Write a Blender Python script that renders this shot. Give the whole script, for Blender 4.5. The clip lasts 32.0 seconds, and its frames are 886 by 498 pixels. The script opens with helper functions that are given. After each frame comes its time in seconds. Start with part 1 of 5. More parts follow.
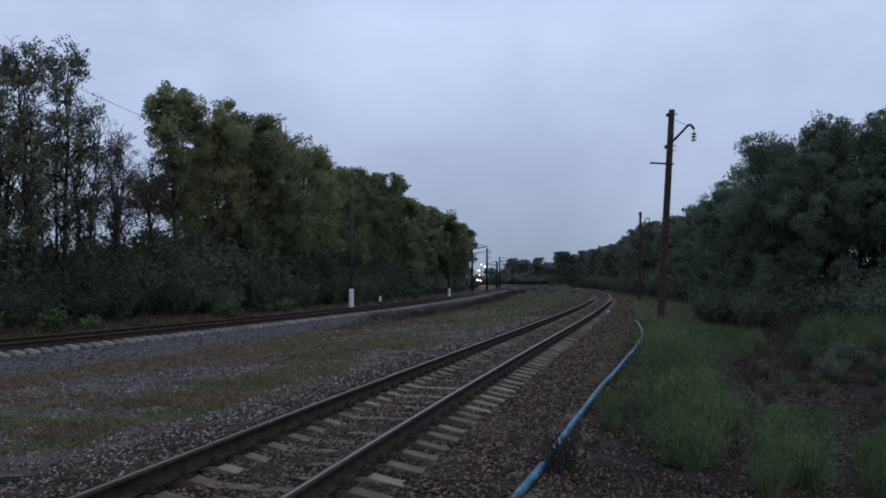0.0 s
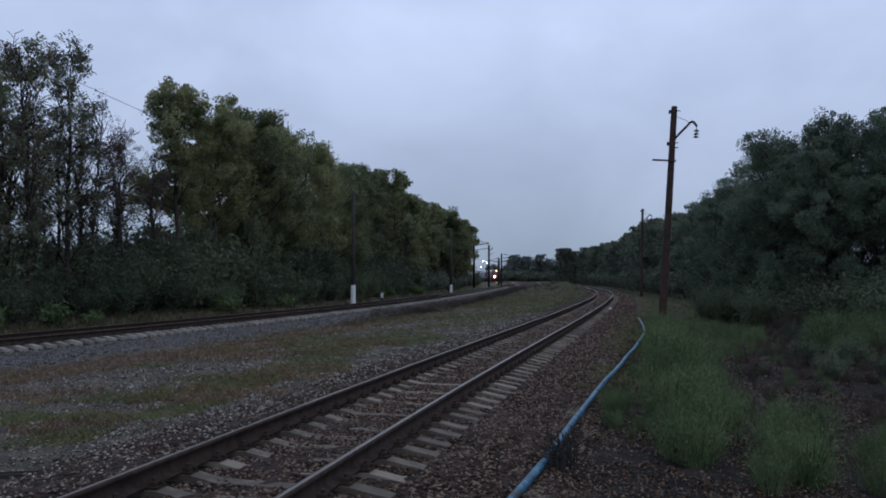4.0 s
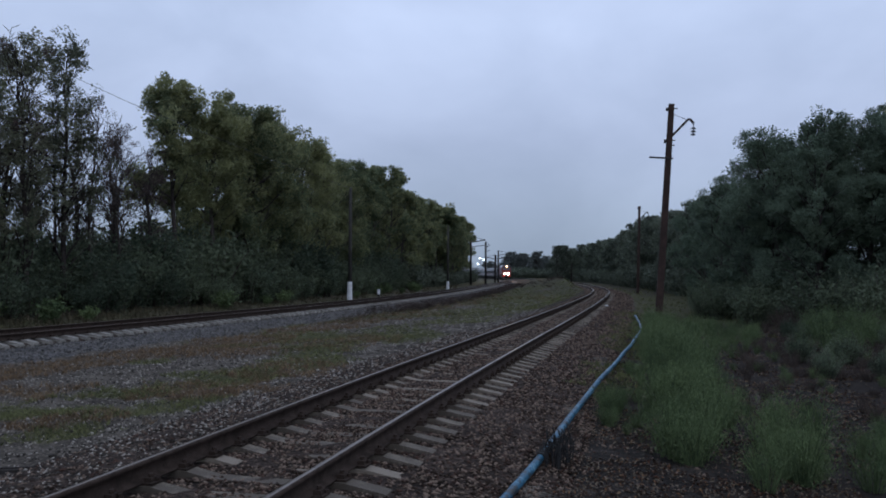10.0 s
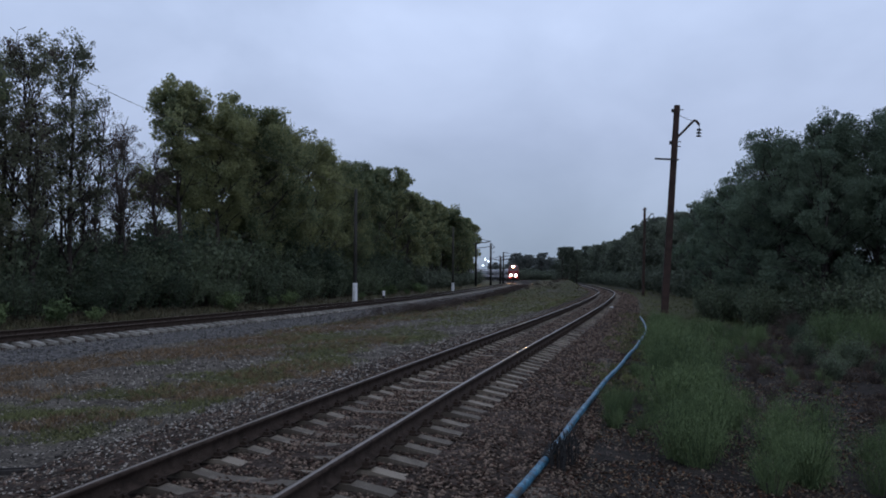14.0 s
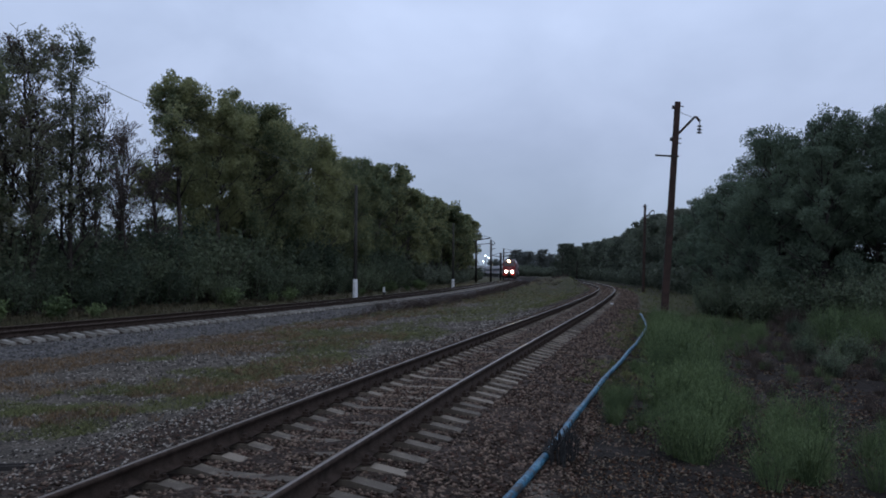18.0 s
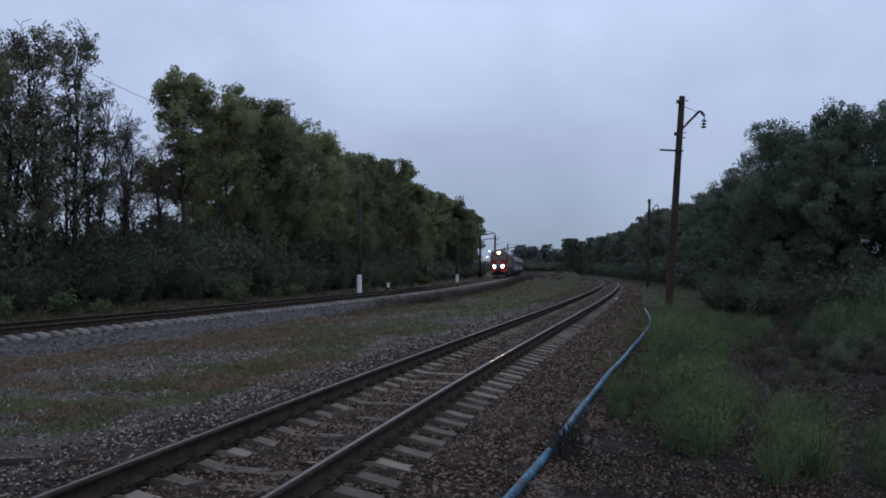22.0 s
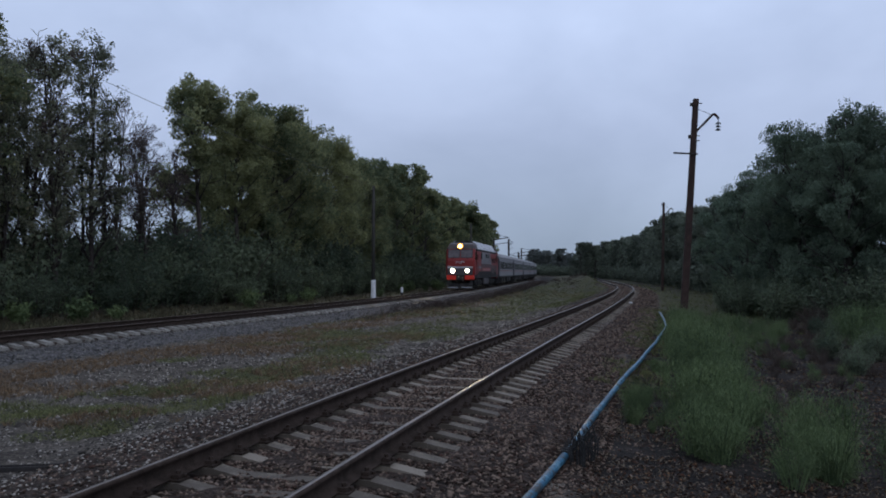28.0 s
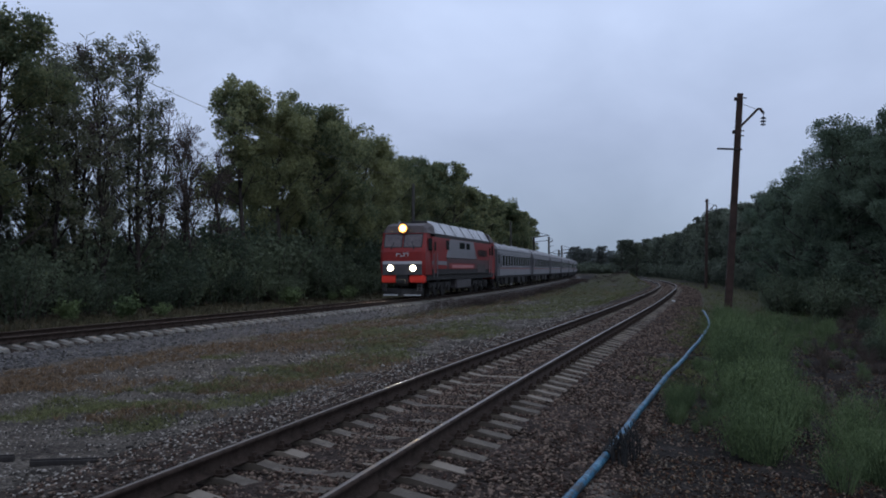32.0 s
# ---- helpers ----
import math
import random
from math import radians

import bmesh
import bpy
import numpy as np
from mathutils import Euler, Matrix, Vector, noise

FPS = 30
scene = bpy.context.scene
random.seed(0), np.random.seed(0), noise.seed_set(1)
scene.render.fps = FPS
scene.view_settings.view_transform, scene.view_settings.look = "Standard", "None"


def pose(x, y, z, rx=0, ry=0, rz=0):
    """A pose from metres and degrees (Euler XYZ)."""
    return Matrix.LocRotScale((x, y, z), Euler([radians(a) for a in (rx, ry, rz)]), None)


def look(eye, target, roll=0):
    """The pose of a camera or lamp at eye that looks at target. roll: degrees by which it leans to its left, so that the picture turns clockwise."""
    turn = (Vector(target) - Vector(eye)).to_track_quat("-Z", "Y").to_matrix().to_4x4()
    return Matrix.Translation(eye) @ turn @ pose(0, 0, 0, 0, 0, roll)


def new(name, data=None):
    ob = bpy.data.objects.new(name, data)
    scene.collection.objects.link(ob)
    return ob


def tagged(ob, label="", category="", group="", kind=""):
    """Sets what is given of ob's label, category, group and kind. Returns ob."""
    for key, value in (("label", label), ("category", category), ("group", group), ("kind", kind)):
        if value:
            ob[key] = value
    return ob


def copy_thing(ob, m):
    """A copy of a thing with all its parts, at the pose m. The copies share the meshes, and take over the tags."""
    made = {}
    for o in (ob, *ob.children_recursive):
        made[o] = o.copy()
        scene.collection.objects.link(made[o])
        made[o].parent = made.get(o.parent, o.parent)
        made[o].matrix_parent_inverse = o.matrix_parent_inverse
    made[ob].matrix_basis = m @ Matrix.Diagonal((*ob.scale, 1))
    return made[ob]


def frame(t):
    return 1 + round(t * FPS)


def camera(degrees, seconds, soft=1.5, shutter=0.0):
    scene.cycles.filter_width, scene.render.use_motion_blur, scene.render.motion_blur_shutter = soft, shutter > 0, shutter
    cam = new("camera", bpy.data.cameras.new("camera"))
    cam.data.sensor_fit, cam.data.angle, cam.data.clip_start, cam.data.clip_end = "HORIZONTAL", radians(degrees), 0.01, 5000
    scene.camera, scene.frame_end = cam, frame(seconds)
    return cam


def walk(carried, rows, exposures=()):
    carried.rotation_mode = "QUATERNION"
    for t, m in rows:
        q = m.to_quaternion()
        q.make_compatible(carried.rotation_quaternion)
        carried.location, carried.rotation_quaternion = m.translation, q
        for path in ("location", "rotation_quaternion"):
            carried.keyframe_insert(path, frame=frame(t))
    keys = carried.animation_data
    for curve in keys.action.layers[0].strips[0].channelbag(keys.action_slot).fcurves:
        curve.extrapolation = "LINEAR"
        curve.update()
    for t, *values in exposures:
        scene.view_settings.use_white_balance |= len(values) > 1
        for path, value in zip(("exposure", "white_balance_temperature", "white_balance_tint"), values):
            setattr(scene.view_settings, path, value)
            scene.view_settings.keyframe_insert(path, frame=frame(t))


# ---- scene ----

# ---------------------------------------------------------------- camera and walk
cam = camera(58.5, 32.0, soft=1.85)
EYE = (0.0, 0.0, 1.68)
CAMERA_TURNS = [
    (0, 92.291, -0.000, 0.000),
    (0.5, 92.274, -0.090, 0.068),
    (1, 92.225, -0.057, 0.071),
    (1.5, 92.108, -0.035, 0.073),
    (2, 92.075, -0.191, 0.070),
    (2.5, 92.089, -0.170, 0.056),
    (3, 92.040, -0.208, 0.107),
    (3.5, 92.022, -0.149, 0.162),
    (5.5, 92.097, -0.122, -0.001),
    (6, 92.071, -0.175, 0.050),
    (6.5, 92.017, -0.139, 0.064),
    (7, 91.872, -0.136, 0.037),
    (7.5, 91.721, -0.110, -0.015),
    (8, 91.692, -0.132, -0.127),
    (8.5, 91.694, -0.184, -0.143),
    (9, 91.737, -0.236, -0.137),
    (9.5, 91.796, -0.283, -0.130),
    (10, 91.799, -0.312, -0.105),
    (10.5, 91.759, -0.330, -0.058),
    (11, 91.828, -0.285, 0.150),
    (11.5, 91.886, -0.268, 0.173),
    (12, 91.884, -0.213, 0.106),
    (12.5, 91.891, -0.175, 0.120),
    (13, 91.877, -0.233, 0.192),
    (13.5, 91.884, -0.310, 0.239),
    (14, 91.896, -0.359, 0.263),
    (14.5, 91.882, -0.326, 0.276),
    (16.5, 91.799, -0.300, 0.306),
    (17, 91.789, -0.276, 0.313),
    (17.5, 91.714, -0.389, 0.298),
    (18, 91.639, -0.426, 0.278),
    (18.5, 91.554, -0.349, 0.291),
    (19, 91.491, -0.370, 0.278),
    (19.5, 91.451, -0.284, 0.285),
    (20, 91.384, -0.371, 0.322),
    (20.5, 91.326, -0.390, 0.375),
    (21, 91.308, -0.323, 0.408),
    (21.5, 91.319, -0.310, 0.501),
    (22, 91.291, -0.318, 0.572),
    (22.5, 91.209, -0.355, 0.623),
    (23, 91.183, -0.263, 0.636),
    (23.5, 91.230, -0.152, 0.646),
    (24, 91.330, -0.160, 0.700),
    (24.5, 91.409, -0.151, 0.784),
    (25, 91.426, -0.147, 0.817),
    (25.5, 91.418, -0.063, 0.848),
    (27.5, 91.610, 0.062, 1.327),
    (28, 91.634, -0.022, 1.565),
    (28.5, 91.662, 0.113, 1.810),
    (29, 91.728, 0.142, 2.058),
    (29.5, 91.795, 0.167, 2.299),
    (30, 91.770, 0.027, 2.505),
    (30.5, 91.688, 0.039, 2.803),
    (31, 91.632, 0.089, 3.206),
    (31.5, 91.595, 0.159, 3.758),
    (32, 91.482, 0.036, 4.443),
]
walk(cam, [(t, pose(*EYE, rx, ry, rz)) for t, rx, ry, rz in CAMERA_TURNS])

# ---------------------------------------------------------------- sky, sun
world = bpy.data.worlds.new("dusk_sky")
scene.world = world
world.use_nodes = True
wn, wl = world.node_tree.nodes, world.node_tree.links
wn.clear()
w_out = wn.new("ShaderNodeOutputWorld")
w_bg = wn.new("ShaderNodeBackground")
w_sky = wn.new("ShaderNodeTexSky")
w_sky.sky_type = "NISHITA"
w_sky.sun_disc = False
w_sky.sun_elevation = radians(12)
w_sky.sun_rotation = radians(150)
w_skyscale = wn.new("ShaderNodeVectorMath")
w_skyscale.operation = "SCALE"
w_skyscale.inputs["Scale"].default_value = 0.05
w_geo = wn.new("ShaderNodeTexCoord")
w_map = wn.new("ShaderNodeMapping")
w_map.inputs["Scale"].default_value = (-1.0, 1.0, 1.7)
w_noise = wn.new("ShaderNodeTexNoise")
w_noise.inputs["Scale"].default_value = 3.0
w_noise.inputs["Detail"].default_value = 5.0
w_noise.inputs["Roughness"].default_value = 0.52
w_noise.inputs["Distortion"].default_value = 0.25
w_ramp = wn.new("ShaderNodeValToRGB")
w_ramp.color_ramp.elements[0].position = 0.36
w_ramp.color_ramp.elements[0].color = (0.83, 0.86, 0.88, 1)
w_ramp.color_ramp.elements[1].position = 0.66
w_ramp.color_ramp.elements[1].color = (1.035, 1.055, 1.06, 1)
w_sep = wn.new("ShaderNodeSeparateXYZ")
w_grad = wn.new("ShaderNodeValToRGB")
els = w_grad.color_ramp.elements
els[0].position, els[0].color = 0.0, (0.240, 0.30, 0.402, 1)
els[1].position, els[1].color = 1.0, (0.49, 0.57, 0.782, 1)
for place, col in ((0.06, (0.309, 0.375, 0.507, 1)), (0.17, (0.402, 0.47, 0.652, 1)), (0.30, (0.49, 0.575, 0.792, 1))):
    e = els.new(place)
    e.color = col
w_mul = wn.new("ShaderNodeMix")
w_mul.data_type, w_mul.blend_type = "RGBA", "MULTIPLY"
w_mul.inputs["Factor"].default_value = 1.0
w_mix = wn.new("ShaderNodeMix")
w_mix.data_type = "RGBA"
w_mix.inputs["Factor"].default_value = 0.94
wl.new(w_geo.outputs["Generated"], w_map.inputs["Vector"])
wl.new(w_map.outputs["Vector"], w_noise.inputs["Vector"])
wl.new(w_noise.outputs["Fac"], w_ramp.inputs["Fac"])
wl.new(w_geo.outputs["Generated"], w_sep.inputs["Vector"])
wl.new(w_sep.outputs["Z"], w_grad.inputs["Fac"])
wl.new(w_grad.outputs["Color"], w_mul.inputs["A"])
wl.new(w_ramp.outputs["Color"], w_mul.inputs["B"])
wl.new(w_sky.outputs["Color"], w_skyscale.inputs[0])
wl.new(w_skyscale.outputs["Vector"], w_mix.inputs["A"])
wl.new(w_mul.outputs["Result"], w_mix.inputs["B"])
wl.new(w_mix.outputs["Result"], w_bg.inputs["Color"])
w_bg.inputs["Strength"].default_value = 1.22
wl.new(w_bg.outputs["Background"], w_out.inputs["Surface"])

sun_data = bpy.data.lights.new("sun", "SUN")
sun_data.energy, sun_data.angle, sun_data.color = 0.3, radians(40), (1.0, 0.95, 0.92)
sun = new("sun", sun_data)
sun.matrix_world = look((0, 0, 60), (-20, 30, 0))
scene.view_settings.exposure = 0.0


# ---------------------------------------------------------------- materials
def pebbles(m, scale, low, high):
    """Small stones over a material: each cell has its own lightness and stands out a little."""
    n, l = m.node_tree.nodes, m.node_tree.links
    b = n["Principled BSDF"]
    tc, cell, edge, mx = n.new("ShaderNodeTexCoord"), n.new("ShaderNodeTexVoronoi"), n.new("ShaderNodeMapRange"), n.new("ShaderNodeVectorMath")
    cell.inputs["Scale"].default_value = scale
    l.new(tc.outputs["Object"], cell.inputs["Vector"])
    one = n.new("ShaderNodeSeparateColor")
    l.new(cell.outputs["Color"], one.inputs["Color"])
    curve = n.new("ShaderNodeMath")
    curve.operation = "POWER"
    curve.inputs[1].default_value = 2.2
    l.new(one.outputs["Red"], curve.inputs[0])
    l.new(curve.outputs[0], edge.inputs["Value"])
    edge.inputs["To Min"].default_value, edge.inputs["To Max"].default_value = low, high
    mx.operation = "SCALE"
    l.new(b.inputs["Base Color"].links[0].from_socket, mx.inputs[0])
    l.new(edge.outputs["Result"], mx.inputs["Scale"])
    l.new(mx.outputs["Vector"], b.inputs["Base Color"])
    bp = n.new("ShaderNodeBump")
    bp.invert = True
    bp.inputs["Strength"].default_value, bp.inputs["Distance"].default_value = 0.6, 0.25 / scale
    l.new(cell.outputs["Distance"], bp.inputs["Height"])
    l.new(b.inputs["Normal"].links[0].from_socket, bp.inputs["Normal"])
    l.new(bp.outputs["Normal"], b.inputs["Normal"])
    return m


def mat(name, c1, c2, rough=0.85, metal=0.0, scale=2.0, fine=30.0, bump=0.25, rand=0.0, emit=0.0, island=0.0, through_light=0.0, spec=0.35):
    """Two colours mixed by a coarse and a fine noise, with relief; rand and island vary it from piece to piece."""
    m = bpy.data.materials.new(name)
    m.use_nodes = True
    n, l = m.node_tree.nodes, m.node_tree.links
    b = n["Principled BSDF"]
    b.inputs["Roughness"].default_value = rough
    b.inputs["Metallic"].default_value = metal
    b.inputs["Specular IOR Level"].default_value = spec
    tc = n.new("ShaderNodeTexCoord")
    big, small = n.new("ShaderNodeTexNoise"), n.new("ShaderNodeTexNoise")
    big.inputs["Scale"].default_value, small.inputs["Scale"].default_value = scale, fine
    big.inputs["Detail"].default_value, small.inputs["Detail"].default_value = 4, 3
    l.new(tc.outputs["Object"], big.inputs["Vector"])
    l.new(tc.outputs["Object"], small.inputs["Vector"])
    add = n.new("ShaderNodeMath")
    add.operation = "MULTIPLY_ADD"
    add.inputs[1].default_value = 0.45
    l.new(small.outputs["Fac"], add.inputs[0])
    half = n.new("ShaderNodeMath")
    half.operation = "MULTIPLY"
    half.inputs[1].default_value = 0.55
    l.new(big.outputs["Fac"], half.inputs[0])
    l.new(half.outputs[0], add.inputs[2])
    ramp = n.new("ShaderNodeValToRGB")
    tight = 0.05 if rough > 0.6 and not island else 0.0
    ramp.color_ramp.elements[0].position, ramp.color_ramp.elements[0].color = 0.34 + tight, (*c1, 1)
    ramp.color_ramp.elements[1].position, ramp.color_ramp.elements[1].color = 0.66 - tight, (*c2, 1)
    fac = add.outputs[0]
    for amount, node, sock in ((rand, "ShaderNodeObjectInfo", "Random"), (island, "ShaderNodeNewGeometry", "Random Per Island")):
        if amount:
            info = n.new(node)
            shift = n.new("ShaderNodeMath")
            shift.operation = "MULTIPLY_ADD"
            shift.inputs[1].default_value = amount
            l.new(info.outputs[sock], shift.inputs[0])
            low = n.new("ShaderNodeMath")
            low.operation = "SUBTRACT"
            low.inputs[1].default_value = amount / 2
            l.new(fac, low.inputs[0])
            l.new(low.outputs[0], shift.inputs[2])
            fac = shift.outputs[0]
    l.new(fac, ramp.inputs["Fac"])
    l.new(ramp.outputs["Color"], b.inputs["Base Color"])
    if bump:
        bp = n.new("ShaderNodeBump")
        bp.inputs["Strength"].default_value = bump
        bp.inputs["Distance"].default_value = 0.02
        l.new(small.outputs["Fac"], bp.inputs["Height"])
        l.new(bp.outputs["Normal"], b.inputs["Normal"])
    if emit:
        b.inputs["Emission Color"].default_value = (*c2, 1)
        b.inputs["Emission Strength"].default_value = emit
    if through_light:
        tr = n.new("ShaderNodeBsdfTranslucent")
        mx = n.new("ShaderNodeMixShader")
        mx.inputs["Fac"].default_value = through_light
        l.new(ramp.outputs["Color"], tr.inputs["Color"])
        l.new(b.outputs["BSDF"], mx.inputs[1])
        l.new(tr.outputs["BSDF"], mx.inputs[2])
        l.new(mx.outputs["Shader"], n["Material Output"].inputs["Surface"])
    return m


def ground_material():
    """Gravelly earth, grass, dry grass and a dark tone for litter and painted shade; the zones of the place are stored
    with the ground's points.
    """
    m = mat("ground_earth", (0.044, 0.037, 0.031), (0.114, 0.10, 0.083), rough=0.95, scale=1.3, fine=22, bump=0.6, spec=0.1)
    n, l = m.node_tree.nodes, m.node_tree.links
    b = n["Principled BSDF"]
    col = b.inputs["Base Color"].links[0].from_socket
    tc = n.new("ShaderNodeTexCoord")
    att = n.new("ShaderNodeAttribute")
    att.attribute_name = "zone"
    sep = n.new("ShaderNodeSeparateColor")
    l.new(att.outputs["Color"], sep.inputs["Color"])
    noi = n.new("ShaderNodeTexNoise")
    noi.inputs["Scale"].default_value, noi.inputs["Detail"].default_value = 3.0, 8
    noi.inputs["Roughness"].default_value = 0.7
    l.new(tc.outputs["Object"], noi.inputs["Vector"])
    for sock, dark, light in (("Green", (0.050, 0.037, 0.026), (0.115, 0.086, 0.06)), ("Red", (0.032, 0.034, 0.016), (0.092, 0.090, 0.045)), ("Blue", (0.009, 0.008, 0.007), (0.034, 0.028, 0.024))):
        tone = n.new("ShaderNodeValToRGB")
        tone.color_ramp.elements[0].position, tone.color_ramp.elements[0].color = 0.35, (*dark, 1)
        tone.color_ramp.elements[1].position, tone.color_ramp.elements[1].color = 0.7, (*light, 1)
        l.new(noi.outputs["Fac"], tone.inputs["Fac"])
        mask = n.new("ShaderNodeMath")
        mask.operation = "ADD"
        l.new(sep.outputs[sock], mask.inputs[0])
        l.new(noi.outputs["Fac"], mask.inputs[1])
        edge = n.new("ShaderNodeMapRange")
        edge.inputs["From Min"].default_value, edge.inputs["From Max"].default_value = 0.85, 1.15
        l.new(mask.outputs[0], edge.inputs["Value"])
        mx = n.new("ShaderNodeMix")
        mx.data_type = "RGBA"
        l.new(edge.outputs["Result"], mx.inputs["Factor"])
        l.new(col, mx.inputs["A"])
        l.new(tone.outputs["Color"], mx.inputs["B"])
        col = mx.outputs["Result"]
    l.new(col, b.inputs["Base Color"])
    return m


def tone(material, place, colour):
    """One more colour between a material's two."""
    for node in material.node_tree.nodes:
        if node.type == "VALTORGB":
            node.color_ramp.elements.new(place).color = (*colour, 1)
    return material


GROUND = pebbles(ground_material(), 34, 0.62, 1.9)
BALLAST_NEAR = pebbles(mat("brown_ballast", (0.018, 0.0135, 0.011), (0.064, 0.047, 0.038), rough=0.95, scale=6, fine=45, bump=0.9, spec=0.1), 22, 0.6, 1.9)
BALLAST_FAR = pebbles(mat("grey_ballast", (0.044, 0.042, 0.041), (0.118, 0.113, 0.112), rough=0.95, scale=5, fine=28, bump=0.9, spec=0.1), 16, 0.6, 1.9)
STONE = mat("ballast_stone", (0.028, 0.019, 0.014), (0.185, 0.136, 0.105), rough=0.9, scale=8, fine=60, bump=0.3, island=0.75, spec=0.15)
tone(STONE, 0.44, (0.082, 0.044, 0.033))
tone(STONE, 0.55, (0.064, 0.052, 0.039))
STONE_FAR = mat("grey_ballast_stone", (0.03, 0.028, 0.025), (0.185, 0.174, 0.156), rough=0.9, scale=8, fine=60, bump=0.3, island=0.7, spec=0.15)
GRAVEL = mat("pale_gravel", (0.034, 0.03, 0.026), (0.33, 0.302, 0.265), rough=0.9, scale=8, fine=60, bump=0.3, island=0.8, spec=0.15)
tone(GRAVEL, 0.57, (0.115, 0.102, 0.088))
CONCRETE = mat("sleeper_concrete", (0.088, 0.073, 0.057), (0.215, 0.182, 0.143), rough=0.9, scale=5, fine=60, bump=0.35, rand=0.3)
CONCRETE_PALE = mat("pale_sleeper_concrete", (0.15, 0.14, 0.122), (0.265, 0.25, 0.22), rough=0.9, scale=5, fine=60, bump=0.3, rand=0.3)
RAIL_RUST = mat("rusty_rail_steel", (0.022, 0.016, 0.0125), (0.056, 0.04, 0.032), rough=0.9, metal=0.0, spec=0.12, scale=7, fine=80, bump=0.3)
RAIL_TOP = mat("worn_rail_head", (0.12, 0.093, 0.073), (0.2, 0.157, 0.125), rough=0.28, metal=0.85, scale=3, fine=70, bump=0.03)
IRON = mat("dark_iron", (0.014, 0.012, 0.012), (0.036, 0.031, 0.028), rough=0.7, metal=0.0, scale=9, fine=70)
BLUE_PIPE = mat("blue_plastic_pipe", (0.028, 0.03, 0.03), (0.19, 0.30, 0.36), rough=0.45, scale=3.2, fine=26, bump=0.2)
tone(BLUE_PIPE, 0.44, (0.018, 0.026, 0.034))
tone(BLUE_PIPE, 0.47, (0.014, 0.08, 0.135))
tone(BLUE_PIPE, 0.54, (0.018, 0.12, 0.21))
tone(BLUE_PIPE, 0.58, (0.08, 0.2, 0.27))
POLE_DARK = mat("weathered_dark_pole", (0.022, 0.0135, 0.011), (0.058, 0.034, 0.027), rough=0.9, scale=3, fine=25, bump=0.5)
POLE_CONCRETE = mat("grey_concrete_pole", (0.024, 0.023, 0.02), (0.046, 0.043, 0.038), rough=0.9, scale=2, fine=30, bump=0.3)
WHITEWASH = mat("whitewash", (0.55, 0.56, 0.57), (0.78, 0.79, 0.80), rough=0.9, scale=3, fine=30)
GLASS_INSULATOR = mat("dark_insulator", (0.03, 0.03, 0.035), (0.07, 0.07, 0.08), rough=0.25, scale=8, fine=60, bump=0)
BARK = mat("tree_bark", (0.026, 0.021, 0.019), (0.072, 0.06, 0.052), rough=0.95, scale=2, fine=18, bump=0.6, rand=0.2)
LEAF_GREEN = mat("tree_leaf_green", (0.085, 0.116, 0.066), (0.292, 0.3, 0.145), rough=0.75, scale=0.35, fine=1.2, bump=0, rand=0.2, island=0.22, through_light=0.5)
LEAF_DARK = mat("tree_leaf_dark", (0.06, 0.09, 0.066), (0.165, 0.218, 0.148), rough=0.75, scale=0.4, fine=1.5, bump=0, rand=0.2, island=0.14, through_light=0.48)
LEAF_UNDER = mat("undergrowth_leaf", (0.05, 0.072, 0.047), (0.145, 0.178, 0.11), rough=0.8, scale=0.5, fine=2, bump=0, rand=0.35, island=0.18, through_light=0.42)
# leaf colour greyed to stand in for haze on the distant trees
LEAF_FAR = mat("haze_greyed_leaf", (0.054, 0.07, 0.052), (0.15, 0.175, 0.128), rough=0.8, scale=0.3, fine=2, bump=0, rand=0.35, island=0.3, through_light=0.35)
# haze over the farthest wood is put into this paler leaf colour
LEAF_HAZE = mat("haze_paled_leaf", (0.085, 0.1, 0.095), (0.19, 0.21, 0.195), rough=0.85, scale=0.3, fine=2, bump=0, rand=0.35, island=0.25, through_light=0.45)
TWIG = mat("purple_brown_twig_leaf", (0.045, 0.034, 0.033), (0.12, 0.09, 0.08), rough=0.9, scale=0.5, fine=3, bump=0, rand=0.25, island=0.4, through_light=0.3)
VERGE = mat("verge_grass_blade", (0.034, 0.033, 0.018), (0.10, 0.085, 0.05), rough=0.9, scale=0.6, fine=5, bump=0, island=0.5, through_light=0.2)
LEAF_AUTUMN = mat("tree_leaf_autumn", (0.08, 0.094, 0.064), (0.22, 0.228, 0.152), rough=0.8, scale=0.4, fine=2, bump=0, rand=0.25, island=0.35, through_light=0.5)
LEAF_WEED = mat("weed_leaf", (0.054, 0.085, 0.036), (0.142, 0.192, 0.082), rough=0.8, scale=1.0, fine=8, bump=0, rand=0.3, island=0.3, through_light=0.25)
LEAF_SHRUB = mat("dry_shrub_twig", (0.03, 0.022, 0.018), (0.092, 0.069, 0.057), rough=0.9, scale=1.0, fine=8, bump=0, rand=0.3, island=0.5)
GRASS_GREEN = mat("grass_blade", (0.055, 0.064, 0.026), (0.172, 0.178, 0.074), rough=0.85, scale=0.6, fine=5, bump=0, island=0.5, through_light=0.2)
GRASS_DRY = mat("dry_grass_blade", (0.09, 0.058, 0.034), (0.225, 0.155, 0.09), rough=0.9, scale=0.6, fine=5, bump=0, island=0.5, through_light=0.2)
LOCO_RED = mat("locomotive_red_paint", (0.18, 0.015, 0.014), (0.25, 0.021, 0.019), rough=0.42, scale=0.8, fine=9, bump=0.02)
# lamplight on the front skirts is put into this brighter red
SKIRT_RED = mat("lamplit_red_paint", (0.72, 0.04, 0.025), (0.85, 0.055, 0.035), rough=0.45, scale=1, fine=10, bump=0.02)
